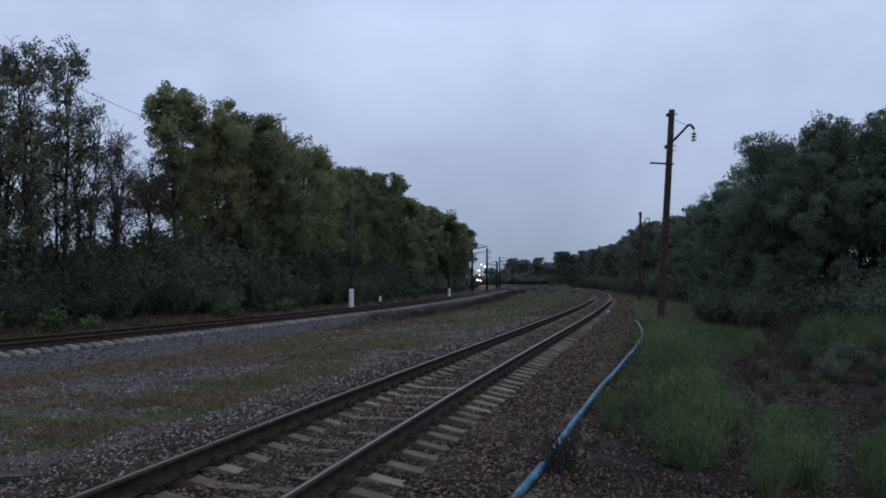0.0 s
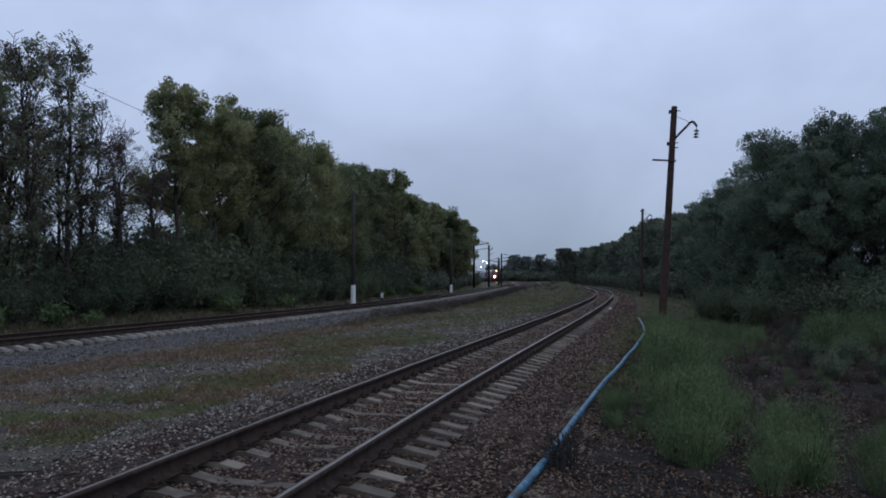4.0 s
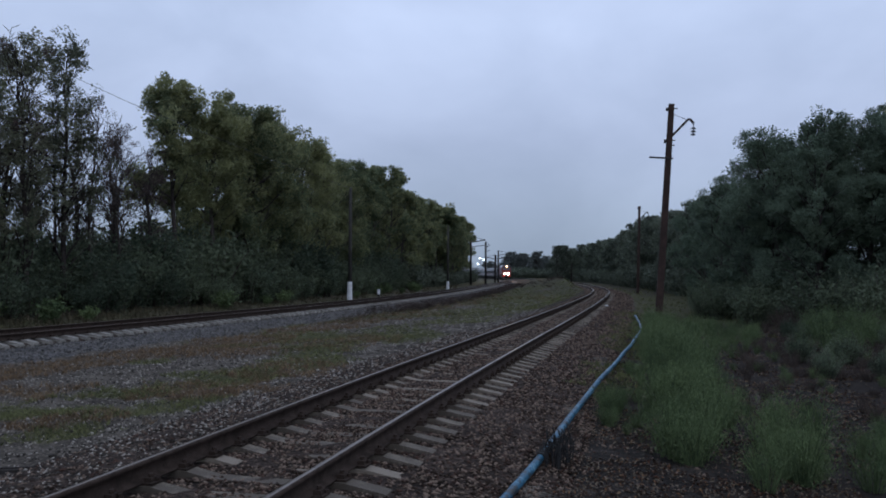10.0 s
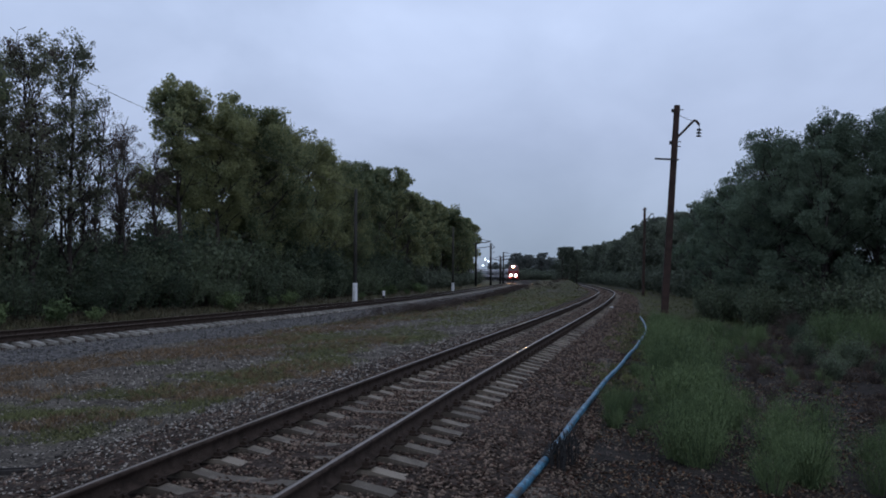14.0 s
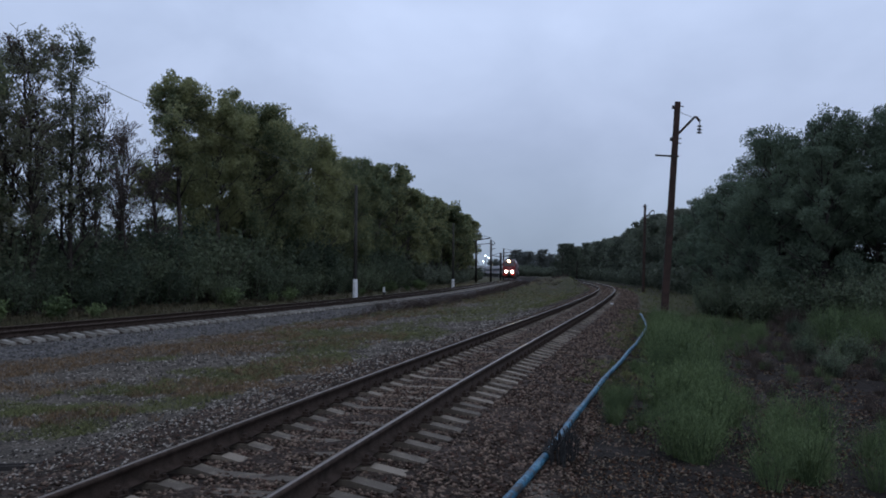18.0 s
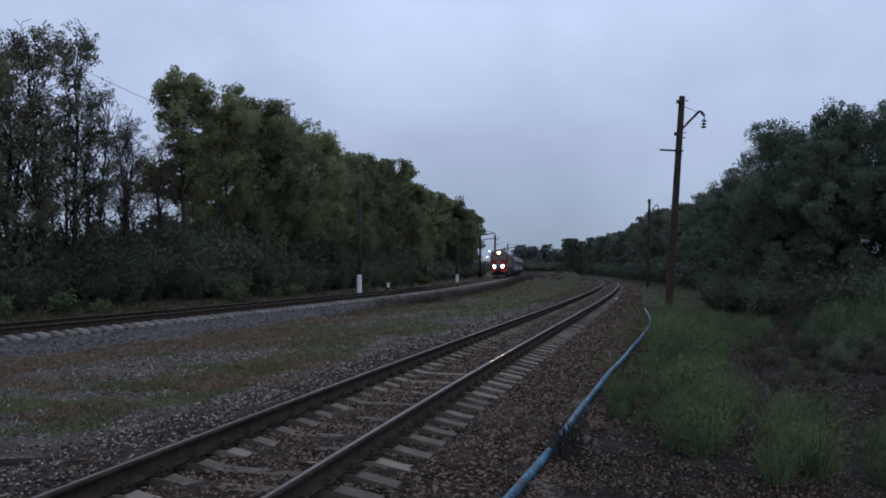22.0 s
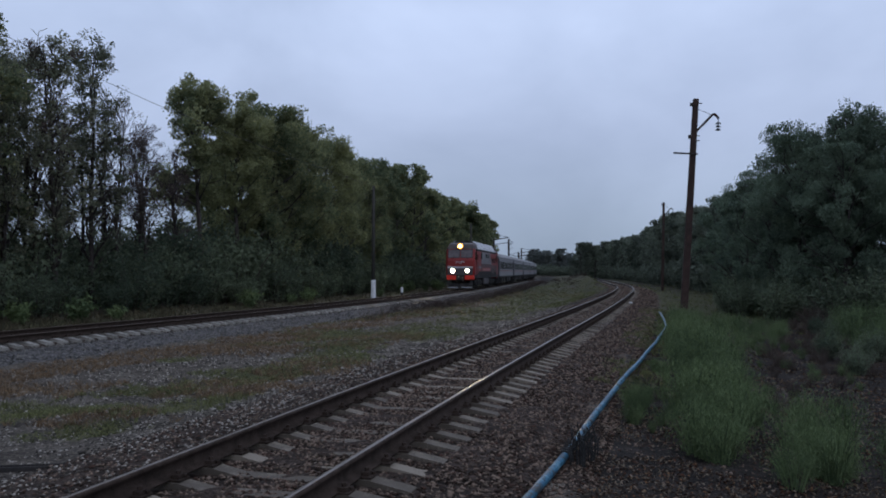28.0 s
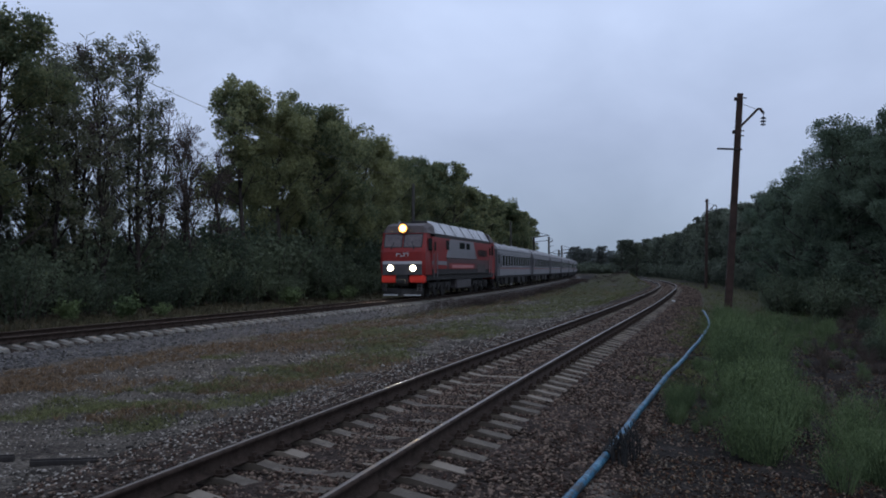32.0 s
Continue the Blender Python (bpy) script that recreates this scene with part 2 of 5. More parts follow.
LOCO_GREY = mat("locomotive_grey_paint", (0.17, 0.168, 0.178), (0.225, 0.222, 0.235), rough=0.45, scale=0.8, fine=9, bump=0.02)
LOCO_LIGHT = mat("pale_grey_paint", (0.36, 0.37, 0.385), (0.5, 0.51, 0.53), rough=0.5, scale=0.8, fine=8, bump=0.03)
LOCO_DARK = mat("dark_underframe_paint", (0.012, 0.012, 0.012), (0.034, 0.032, 0.031), rough=0.75, scale=2, fine=14)
APRON = mat("grey_apron_paint", (0.06, 0.055, 0.058), (0.10, 0.095, 0.098), rough=0.5, scale=0.8, fine=9, bump=0.02)
COACH_GREY = mat("coach_grey_paint", (0.2, 0.2, 0.21), (0.27, 0.27, 0.28), rough=0.55, scale=0.6, fine=9, bump=0.02)
COACH_DARK = mat("coach_dark_grey_paint", (0.07, 0.07, 0.077), (0.105, 0.105, 0.115), rough=0.55, scale=0.6, fine=9, bump=0.02)
COACH_ROOF = mat("coach_roof_paint", (0.22, 0.222, 0.232), (0.31, 0.313, 0.325), rough=0.65, scale=0.7, fine=8, bump=0.04)
DARK_GLASS = mat("dark_window_glass", (0.012, 0.013, 0.016), (0.022, 0.024, 0.028), rough=0.08, scale=2, fine=9, bump=0, spec=0.6)
# sky reflection is painted into this pale base colour
CAB_GLASS = mat("sky_toned_cab_glass", (0.075, 0.06, 0.063), (0.125, 0.098, 0.1), rough=0.12, scale=2, fine=9, bump=0, spec=0.45)
RUBBER = mat("black_rubber", (0.012, 0.012, 0.012), (0.03, 0.03, 0.03), rough=0.8, scale=4, fine=30)
LAMP_WARM = mat("warm_headlamp", (1.0, 0.60, 0.24), (1.0, 0.60, 0.24), rough=0.3, emit=7.0, bump=0)
LAMP_BULB = mat("headlamp_bulb", (1.0, 0.62, 0.27), (1.0, 0.62, 0.27), rough=0.3, emit=80000.0, bump=0)
LAMP_WHITE = mat("white_headlamp", (1.0, 0.87, 0.66), (1.0, 0.87, 0.66), rough=0.3, emit=500.0, bump=0)
# glow of the rings added round the lamps to imitate their halo
GLOW_WARM = mat("warm_lamp_halo", (1.0, 0.42, 0.09), (1.0, 0.42, 0.09), rough=0.3, emit=1.6, bump=0)
GLOW_WHITE = mat("pale_lamp_halo", (1.0, 0.84, 0.6), (1.0, 0.84, 0.6), rough=0.3, emit=1.1, bump=0)
PINK = mat("faded_pink_paint", (0.42, 0.17, 0.17), (0.52, 0.25, 0.25), rough=0.5, scale=6, fine=20, bump=0.02)
CAP = mat("cab_roof_paint", (0.05, 0.04, 0.04), (0.085, 0.068, 0.066), rough=0.6, scale=1.5, fine=10, bump=0.03)
MAROON = mat("dull_maroon_paint", (0.07, 0.034, 0.035), (0.10, 0.055, 0.056), rough=0.5, scale=1, fine=10, bump=0.02)
LITTER = mat("dead_leaf", (0.035, 0.018, 0.012), (0.16, 0.13, 0.095), rough=0.9, scale=6, fine=40, bump=0.1, island=0.9, spec=0.1)
tone(LITTER, 0.45, (0.10, 0.045, 0.026))
tone(LITTER, 0.55, (0.15, 0.085, 0.04))
LAMP_STATION = mat("white_station_lamp", (0.85, 0.97, 1.0), (0.85, 0.97, 1.0), rough=0.3, emit=7.0, bump=0)
WIRE = mat("wire_metal", (0.05, 0.05, 0.055), (0.09, 0.09, 0.10), rough=0.6, metal=0.6, scale=3, fine=30, bump=0)


# ---------------------------------------------------------------- mesh helpers
def link_mesh(name, me, material, parent, label=""):
    ob = new(name, me)
    if material is not None:
        me.materials.append(material)
    if parent is not None:
        ob.parent = parent
    return tagged(ob, label)


def part(name, bm, material, parent, label="", smooth=False):
    me = bpy.data.meshes.new(name)
    bmesh.ops.recalc_face_normals(bm, faces=bm.faces)
    bm.to_mesh(me)
    bm.free()
    if smooth:
        me.shade_smooth()
    return link_mesh(name, me, material, parent, label)


def polys(name, verts, faces, smooth=False):
    """A mesh from arrays: verts (n, 3), faces (m, k)."""
    verts, faces = np.asarray(verts, np.float32), np.asarray(faces, np.int32)
    me = bpy.data.meshes.new(name)
    me.vertices.add(len(verts))
    me.vertices.foreach_set("co", verts.ravel())
    k = faces.shape[1]
    me.loops.add(faces.size)
    me.loops.foreach_set("vertex_index", faces.ravel())
    me.polygons.add(len(faces))
    me.polygons.foreach_set("loop_start", np.arange(0, faces.size, k, dtype=np.int32))
    me.update(calc_edges=True)
    if smooth:
        me.shade_smooth()
    return me


def thing(name, m, label, category, group="", kind=""):
    ob = new(name)
    ob.empty_display_size = 0.3
    ob.matrix_basis = m
    return tagged(ob, label, category, group, kind)


def box(bm, x0, x1, y0, y1, z0, z1, bevel=0.0):
    vs = [bm.verts.new(p) for p in ((x0, y0, z0), (x1, y0, z0), (x1, y1, z0), (x0, y1, z0), (x0, y0, z1), (x1, y0, z1), (x1, y1, z1), (x0, y1, z1))]
    fs = [bm.faces.new([vs[i] for i in q]) for q in ((3, 2, 1, 0), (4, 5, 6, 7), (0, 1, 5, 4), (1, 2, 6, 5), (2, 3, 7, 6), (3, 0, 4, 7))]
    if bevel:
        es = list({e for f in fs for e in f.edges})
        bmesh.ops.bevel(bm, geom=es, offset=bevel, segments=1, affect="EDGES")
    return bm


def prism(bm, profile, y0, y1):
    """A closed profile of (x, z) drawn out along y."""
    a = [bm.verts.new((x, y0, z)) for x, z in profile]
    b = [bm.verts.new((x, y1, z)) for x, z in profile]
    n = len(profile)
    bm.faces.new(a[::-1])
    bm.faces.new(b)
    for i in range(n):
        bm.faces.new((a[i], a[(i + 1) % n], b[(i + 1) % n], b[i]))
    return bm


def tube(bm, pts, radii, n=8):
    """A round bar through pts, with a radius at each."""
    pts = [Vector(p) for p in pts]
    rings = []
    for i, p in enumerate(pts):
        way = (pts[min(i + 1, len(pts) - 1)] - pts[max(i - 1, 0)]).normalized()
        side = way.cross(Vector((0, 0, 1)) if abs(way.z) < 0.9 else Vector((1, 0, 0))).normalized()
        up = side.cross(way)
        r = radii[i] if isinstance(radii, (list, tuple)) else radii
        rings.append([bm.verts.new(p + (side * math.cos(2 * math.pi * j / n) + up * math.sin(2 * math.pi * j / n)) * r) for j in range(n)])
    for a, b in zip(rings, rings[1:]):
        for j in range(n):
            bm.faces.new((a[j], a[(j + 1) % n], b[(j + 1) % n], b[j]))
    bm.faces.new(rings[0][::-1])
    bm.faces.new(rings[-1])
    return bm


def disc(bm, x, y, z, r, depth, n=16):
    """A short round drum whose axis runs along y."""
    return tube(bm, [(x, y, z), (x, y + depth, z)], r, n)


def short_pipe(bm, x, y, z, inner, outer, depth, n=16):
    """A short pipe whose axis runs along y."""
    rows = []
    for r, yy in ((inner, y), (outer, y), (outer, y + depth), (inner, y + depth)):
        rows.append([bm.verts.new((x + r * math.cos(2 * math.pi * j / n), yy, z + r * math.sin(2 * math.pi * j / n))) for j in range(n)])
    for a, b in zip(rows, rows[1:] + rows[:1]):
        for j in range(n):
            bm.faces.new((a[j], a[(j + 1) % n], b[(j + 1) % n], b[j]))
    return bm


def vnoise(x, y, seed=0):
    """Smooth value noise on arrays, 0 to 1."""
    x, y = np.asarray(x, float), np.asarray(y, float)
    xi, yi = np.floor(x), np.floor(y)
    fx, fy = x - xi, y - yi
    fx, fy = fx * fx * (3 - 2 * fx), fy * fy * (3 - 2 * fy)

    def lattice(a, b):
        h = np.sin(a * 127.1 + b * 311.7 + seed * 74.7) * 43758.5453
        return h - np.floor(h)
    return (lattice(xi, yi) * (1 - fx) + lattice(xi + 1, yi) * fx) * (1 - fy) + (lattice(xi, yi + 1) * (1 - fx) + lattice(xi + 1, yi + 1) * fx) * fy


# ---------------------------------------------------------------- the two lines of track
class Line:
    """A railway's centre line from a start and its headings (degrees right of +y) along its length."""

    def __init__(self, x0, y0, knots, z):
        self.z = z
        self.s = np.arange(0, knots[-1][0], 0.5)
        self.th = np.radians(np.interp(self.s, [k[0] for k in knots], [k[1] for k in knots]))
        self.x = x0 + np.concatenate([[0], np.cumsum(np.sin(self.th))[:-1] * 0.5])
        self.y = y0 + np.concatenate([[0], np.cumsum(np.cos(self.th))[:-1] * 0.5])

    def at(self, s, off=0.0):
        th = np.interp(s, self.s, self.th)
        return np.interp(s, self.s, self.x) + off * np.cos(th), np.interp(s, self.s, self.y) - off * np.sin(th), th

    def side(self, x, y):
        """Signed distance from the centre line, positive to the right."""
        return (x - np.interp(y, self.y, self.x)) * np.cos(np.interp(y, self.y, self.th))


NEAR = Line(-7.20, -16.0, [(0, 12.9), (20, 13.1), (30, 14.35), (40, 14.8), (50, 14.7), (60, 14.2), (70, 13.8), (80, 13.4), (90, 12.8), (100, 11.6),
                           (115, 9.0), (130, 7.5), (200, 6), (260, 1), (300, -3), (340, -8), (400, -15), (520, -26)], 0.0)
FAR = Line(-36.73, -40.0, [(0, 24.08), (40, 19.39), (80, 14.72), (120, 9.76), (160, 7.95), (200, 7.74), (240, 7.23), (280, 5.44), (320, 2.33), (360, -1.65),
                           (400, -5.97), (440, -10.3), (480, -14.5), (560, -22), (680, -28)], -0.15)


def ground_height(x, y):
    dn, df = NEAR.side(x, y), FAR.side(x, y)
    z = np.full(np.shape(x), -0.42)
    z = np.where(dn < 0, -0.40 - 0.32 * np.clip((-dn - 3) / 9, 0, 1), z)
    z = np.where(dn > 2.2, -0.42 - 0.38 * np.clip((dn - 2.2) / 4, 0, 1) + 0.25 * np.clip((dn - 9) / 8, 0, 1), z)
    z = np.where(df < -2.5, -0.62 + 0.2 * np.clip((-df - 4) / 8, 0, 1), z)
    swell = np.clip((y - 82) / 36, 0, 1) * np.clip((-dn - 1.75) / 2.2, 0, 1) * np.clip((df - 4.5) / 9, 0, 1)
    z = z + np.where((dn < 0) & (df > 0), 1.6 * swell, 0.0)
    rough = 0.10 * (vnoise(x * 0.8, y * 0.8, 3) - 0.5) + 0.05 * (vnoise(x * 3.1, y * 3.1, 4) - 0.5)
    return z + rough


def rail_mesh(line, off, s0, s1, head):
    """One rail swept along the line: foot, web and head, or the bright running face alone."""
    if head:
        # face laid over each rail's left corner to catch lamp glints towards the camera
        prof = [(-0.039, -0.013), (-0.037, -0.008), (-0.031, -0.001), (-0.021, 0.002), (0.014, 0.003), (0.018, 0.0015), (0.018, -0.004), (-0.03, -0.012)]
    else:
        prof = [(-0.03, 0.0), (0.03, 0.0), (0.0375, -0.012), (0.0375, -0.036), (0.009, -0.05), (0.009, -0.14), (0.075, -0.165), (0.075, -0.18),
                (-0.075, -0.18), (-0.075, -0.165), (-0.009, -0.14), (-0.009, -0.05), (-0.0375, -0.036), (-0.0375, -0.012)]
    ss = np.arange(s0, s1, 1.0)
    n, k = len(ss), len(prof)
    verts = np.zeros((n, k, 3))
    for j, (px, pz) in enumerate(prof):
        x, y, _ = line.at(ss, off + px)
        verts[:, j] = np.stack([x, y, np.full(n, line.z + pz)], 1)
    i, j = np.meshgrid(np.arange(n - 1), np.arange(k), indexing="ij")
    j2 = (j + 1) % k
    faces = np.stack([i * k + j, i * k + j2, (i + 1) * k + j2, (i + 1) * k + j], -1).reshape(-1, 4)
    return polys("rail", verts.reshape(-1, 3), faces, head)


def bed_mesh(line, s0, s1, cross, step, rough, seed):
    """A ballast bed: a cross-section of (offset, height) laid along the line with an uneven surface."""
    ss = np.concatenate([np.arange(s0, min(s1, s0 + 75), step), np.arange(min(s1, s0 + 75), s1, step * 6)])
    offs = np.array([c[0] for c in cross])
    hs = np.array([c[1] for c in cross])
    fine = np.linspace(offs[0], offs[-1], max(8, int((offs[-1] - offs[0]) / 0.2)))
    h = np.interp(fine, offs, hs)
    S, O = np.meshgrid(ss, fine, indexing="ij")
    x, y, _ = line.at(S, O)
    z = line.z + h[None, :] + rough * (vnoise(x * 4, y * 4, seed) - 0.5) + rough * 0.7 * (vnoise(x * 11, y * 11, seed + 1) - 0.5)
    z[:, 0] -= 0.15
    z[:, -1] -= 0.15
    n, k = S.shape
    i, j = np.meshgrid(np.arange(n - 1), np.arange(k - 1), indexing="ij")
    faces = np.stack([i * k + j, i * k + j + 1, (i + 1) * k + j + 1, (i + 1) * k + j], -1).reshape(-1, 4)
    return polys("ballast", np.stack([x, y, z], -1).reshape(-1, 3), faces, True)


# ---------------------------------------------------------------- ground
def build_ground():
    xs = np.concatenate([-np.geomspace(3000, 26, 40), np.arange(-25, 22, 0.3), np.geomspace(22.5, 3000, 44)])
    ys = np.concatenate([[-3000, -800, -200, -60, -20, -8, -2], np.arange(1, 48, 0.3), np.geomspace(48.5, 4500, 110)])
    X, Y = np.meshgrid(xs, ys, indexing="ij")
    Z = ground_height(X, Y)
    a, b = X.shape
    i, j = np.meshgrid(np.arange(a - 1), np.arange(b - 1), indexing="ij")
    faces = np.stack([i * b + j, (i + 1) * b + j, (i + 1) * b + j + 1, i * b + j + 1], -1).reshape(-1, 4)
    me = polys("ground", np.stack([X, Y, Z], -1).reshape(-1, 3), faces, True)
    dn, df = NEAR.side(X, Y), FAR.side(X, Y)
    red, green, blue = zones(X, Y, dn, df)
    col = me.color_attributes.new("zone", "FLOAT_COLOR", "POINT")
    col.data.foreach_set("color", np.stack([red, green, blue, np.ones_like(red)], -1).ravel().astype(np.float32))
    ob = link_mesh("ground", me, GROUND, None)
    tagged(ob, "gravelly earth with patches of grass and dry weeds", "ground", kind="structure")


# tufts and mats of grass between the tracks: place, half width, half depth
GREEN_PATCHES = [(-4.65, 10.4, 0.85, 0.6), (-4.3, 11.9, 0.9, 1.1), (-3.55, 12.9, 0.9, 0.8), (-6.4, 12.0, 1.3, 1.0), (-4.2, 16.4, 1.2, 1.4), (-2.9, 19.0, 1.2, 2.2), (-3.5, 22.8, 1.7, 2.6),
                 (-7.2, 20.3, 0.8, 1.1), (-5.6, 17.2, 0.6, 0.8), (-1.2, 26.0, 1.2, 3.6), (-4.6, 28.0, 2.2, 3.0), (-5.4, 14.2, 0.9, 0.7), (-6.6, 24.5, 1.2, 1.5)]
DRY_PATCHES = [(-4.4, 14.2, 1.1, 0.8), (-3.2, 17.4, 0.9, 1.2), (-7.9, 14.8, 1.8, 1.0), (-5.9, 21.8, 1.6, 1.4), (-2.6, 24.5, 1.2, 2.2), (-5.2, 11.0, 1.2, 0.7)]


def patch(x, y, spots):
    """How strongly a place lies in one of the spots, with ragged edges."""
    wob = 0.5 * (vnoise(x * 2.1, y * 1.6, 71) - 0.5) + 0.35 * (vnoise(x * 6.0, y * 4.5, 72) - 0.5)
    best = np.zeros(np.shape(x))
    for cx, cy, rx, ry in spots:
        best = np.maximum(best, np.exp(-((x - cx) / rx) ** 2 - ((y - cy) / ry) ** 2))
    return np.clip(best + np.where(best > 0.12, wob, 0.0), 0, 1)


def zones(X, Y, dn, df):
    """How much grass and dry grass grows at a place, and how dark it is with litter and painted shade."""
    n1, n2 = vnoise(X * 0.55, Y * 0.40, 11), vnoise(X * 1.4, Y * 1.0, 12)
    between = (dn < -2.2) & (df > 2.5)
    far = np.clip((Y - 20) / 24, 0, 1)
    grass = np.where(between, 0.02 + 0.66 * far + 0.55 * (n1 - 0.45) + 0.35 * (n2 - 0.5) + 0.8 * patch(X, Y, GREEN_PATCHES), 0.0)
    grass = np.where(between, grass - 0.30 * np.exp(-((df - 6.0) / 2.2) ** 2) * (Y < 60), grass)
    grass = np.where(dn < -2.2, np.where(-dn < 3.4, grass - 0.25, grass), grass)
    dry = np.where(between, 0.06 + 0.45 * (vnoise(X * 0.25, Y * 0.3, 15) - 0.5) + 0.6 * np.exp(-((df - 5.2) / 1.7) ** 2) + 0.6 * patch(X, Y, DRY_PATCHES) + 0.12 * far, 0.0)
    grass = np.where(dn > 2.8, 0.30 + 0.5 * (n1 - 0.5) + 0.35 * np.clip((Y - 30) / 20, 0, 1), grass)
    # right of the near track the dark also increases with distance
    dark = np.where(dn > 2.6, 0.75 + 0.5 * (n2 - 0.5) - 0.5 * np.clip((Y - 32) / 15, 0, 1) + 0.25 * np.clip((Y - 60) / 40, 0, 1), 0.0)
    # the distance term here paints in shade among tall far grass
    dark = np.where(between, 0.95 * np.exp(-((df - 4.1) / 1.1) ** 2) * np.clip((Y - 30) / 15, 0, 1) + 0.42 * np.clip((Y - 45) / 40, 0, 1) + 0.5 * np.exp(-((X + 5.2) / 1.6) ** 2 - ((Y - 9.0) / 0.9) ** 2), dark)
    grass = np.where(df < -2.6, 0.55 + 0.4 * (n1 - 0.5), grass)
    dark = np.where(df < -9, 0.5, dark)
    return np.clip(grass, 0, 1), np.clip(dry, 0, 1), np.clip(dark, 0, 1)


build_ground()


# ---------------------------------------------------------------- tracks
def build_track(line, s0, s1, label, bed_cross, sleepers_from, sleepers_to, rough, seed, concrete):
    tr = thing("railway_track", pose(0, 0, 0), label, "railway track", kind="structure")
    for cross, material in bed_cross:
        link_mesh("ballast", bed_mesh(line, s0, s1, cross, 0.35, rough, seed), material, tr)
    for off in (-0.7975, 0.7975):
        r = link_mesh("rail", rail_mesh(line, off, s0, s1, False), RAIL_RUST, tr, "rusty steel rail with a worn bright head")
        link_mesh("running_face", rail_mesh(line, off, s0, s1, True), RAIL_TOP, r, "worn bright running face")
    bm = bmesh.new()
    # seats for the rails stand high; the middle and the ends fall away
    prof = [(-1.36, -0.30), (-1.35, -0.262), (-1.30, -0.248), (-0.95, -0.187), (-0.64, -0.187), (-0.36, -0.240), (0.36, -0.240), (0.64, -0.187), (0.95, -0.187), (1.30, -0.248), (1.35, -0.262), (1.36, -0.30),
            (1.36, -0.38), (-1.36, -0.38)]
    a = [bm.verts.new((x, -0.15 if z < -0.31 else -0.095, z)) for x, z in prof]
    b = [bm.verts.new((x, 0.15 if z < -0.31 else 0.095, z)) for x, z in prof]
    bm.faces.new(a[::-1])
    bm.faces.new(b)
    for i in range(len(prof)):
        bm.faces.new((a[i], a[(i + 1) % len(prof)], b[(i + 1) % len(prof)], b[i]))
    sleeper = bpy.data.meshes.new("sleeper")
    bmesh.ops.recalc_face_normals(bm, faces=bm.faces)
    bm.to_mesh(sleeper)
    bm.free()
    sleeper.materials.append(concrete)
    bm = bmesh.new()
    for rx in (-0.7975, 0.7975):
        box(bm, rx - 0.17, rx + 0.17, -0.08, 0.08, -0.190, -0.170)
        for side in (-1, 1):
            cx = rx + side * 0.105
            box(bm, cx - 0.035, cx + 0.035, -0.05, 0.05, -0.172, -0.132)
            tube(bm, [(cx, 0, -0.13), (cx, 0, -0.10)], 0.024, 6)
            cx = rx + side * 0.155
            tube(bm, [(cx, 0.04, -0.172), (cx, 0.04, -0.14)], 0.022, 6)
    clip = bpy.data.meshes.new("rail_fastening")
    bm.to_mesh(clip)
    bm.free()
    clip.materials.append(RAIL_RUST)
    rng = random.Random(seed)
    s, count = sleepers_from, 0
    while s < sleepers_to and count < 296:
        x, y, th = line.at(s)
        m = pose(x, y, line.z - 0.012 * rng.random(), 0, rng.uniform(-0.4, 0.4), -math.degrees(th) + rng.uniform(-0.8, 0.8))
        sl = link_mesh("sleeper", sleeper, None, tr)
        sl.matrix_basis = m
        if s < sleepers_from + 70:
            cl = link_mesh("rail_fastening", clip, None, tr)
            cl.matrix_basis = pose(x, y, line.z, 0, 0, -math.degrees(th))
        s += 0.5435
        count += 1
    return tr


NEAR_CROSS = [(-2.9, -0.40), (-1.9, -0.25), (-1.35, -0.245), (-0.95, -0.245), (-0.6, -0.245), (-0.35, -0.248), (0.3, -0.251), (0.6, -0.248), (0.95, -0.25), (1.3, -0.272), (1.9, -0.305), (2.4, -0.41), (2.9, -0.48)]
build_track(NEAR, 0, 400, "single railway track with concrete sleepers and rusty rails", [(NEAR_CROSS, BALLAST_NEAR)], 17.0, 176, 0.03, 21, CONCRETE)
build_track(FAR, 30, 600, "main railway track on a grey ballast bank",
            [([(-1.6, -0.28), (0, -0.25), (0.95, -0.27), (1.2, -0.32), (1.55, -0.37)], BALLAST_NEAR), ([(-3.1, -0.62), (-1.9, -0.28), (-1.4, -0.25)], BALLAST_FAR),
             ([(1.38, -0.325), (1.9, -0.37), (3.3, -0.62)], BALLAST_FAR)], 60.0, 220, 0.022, 31, CONCRETE_PALE)


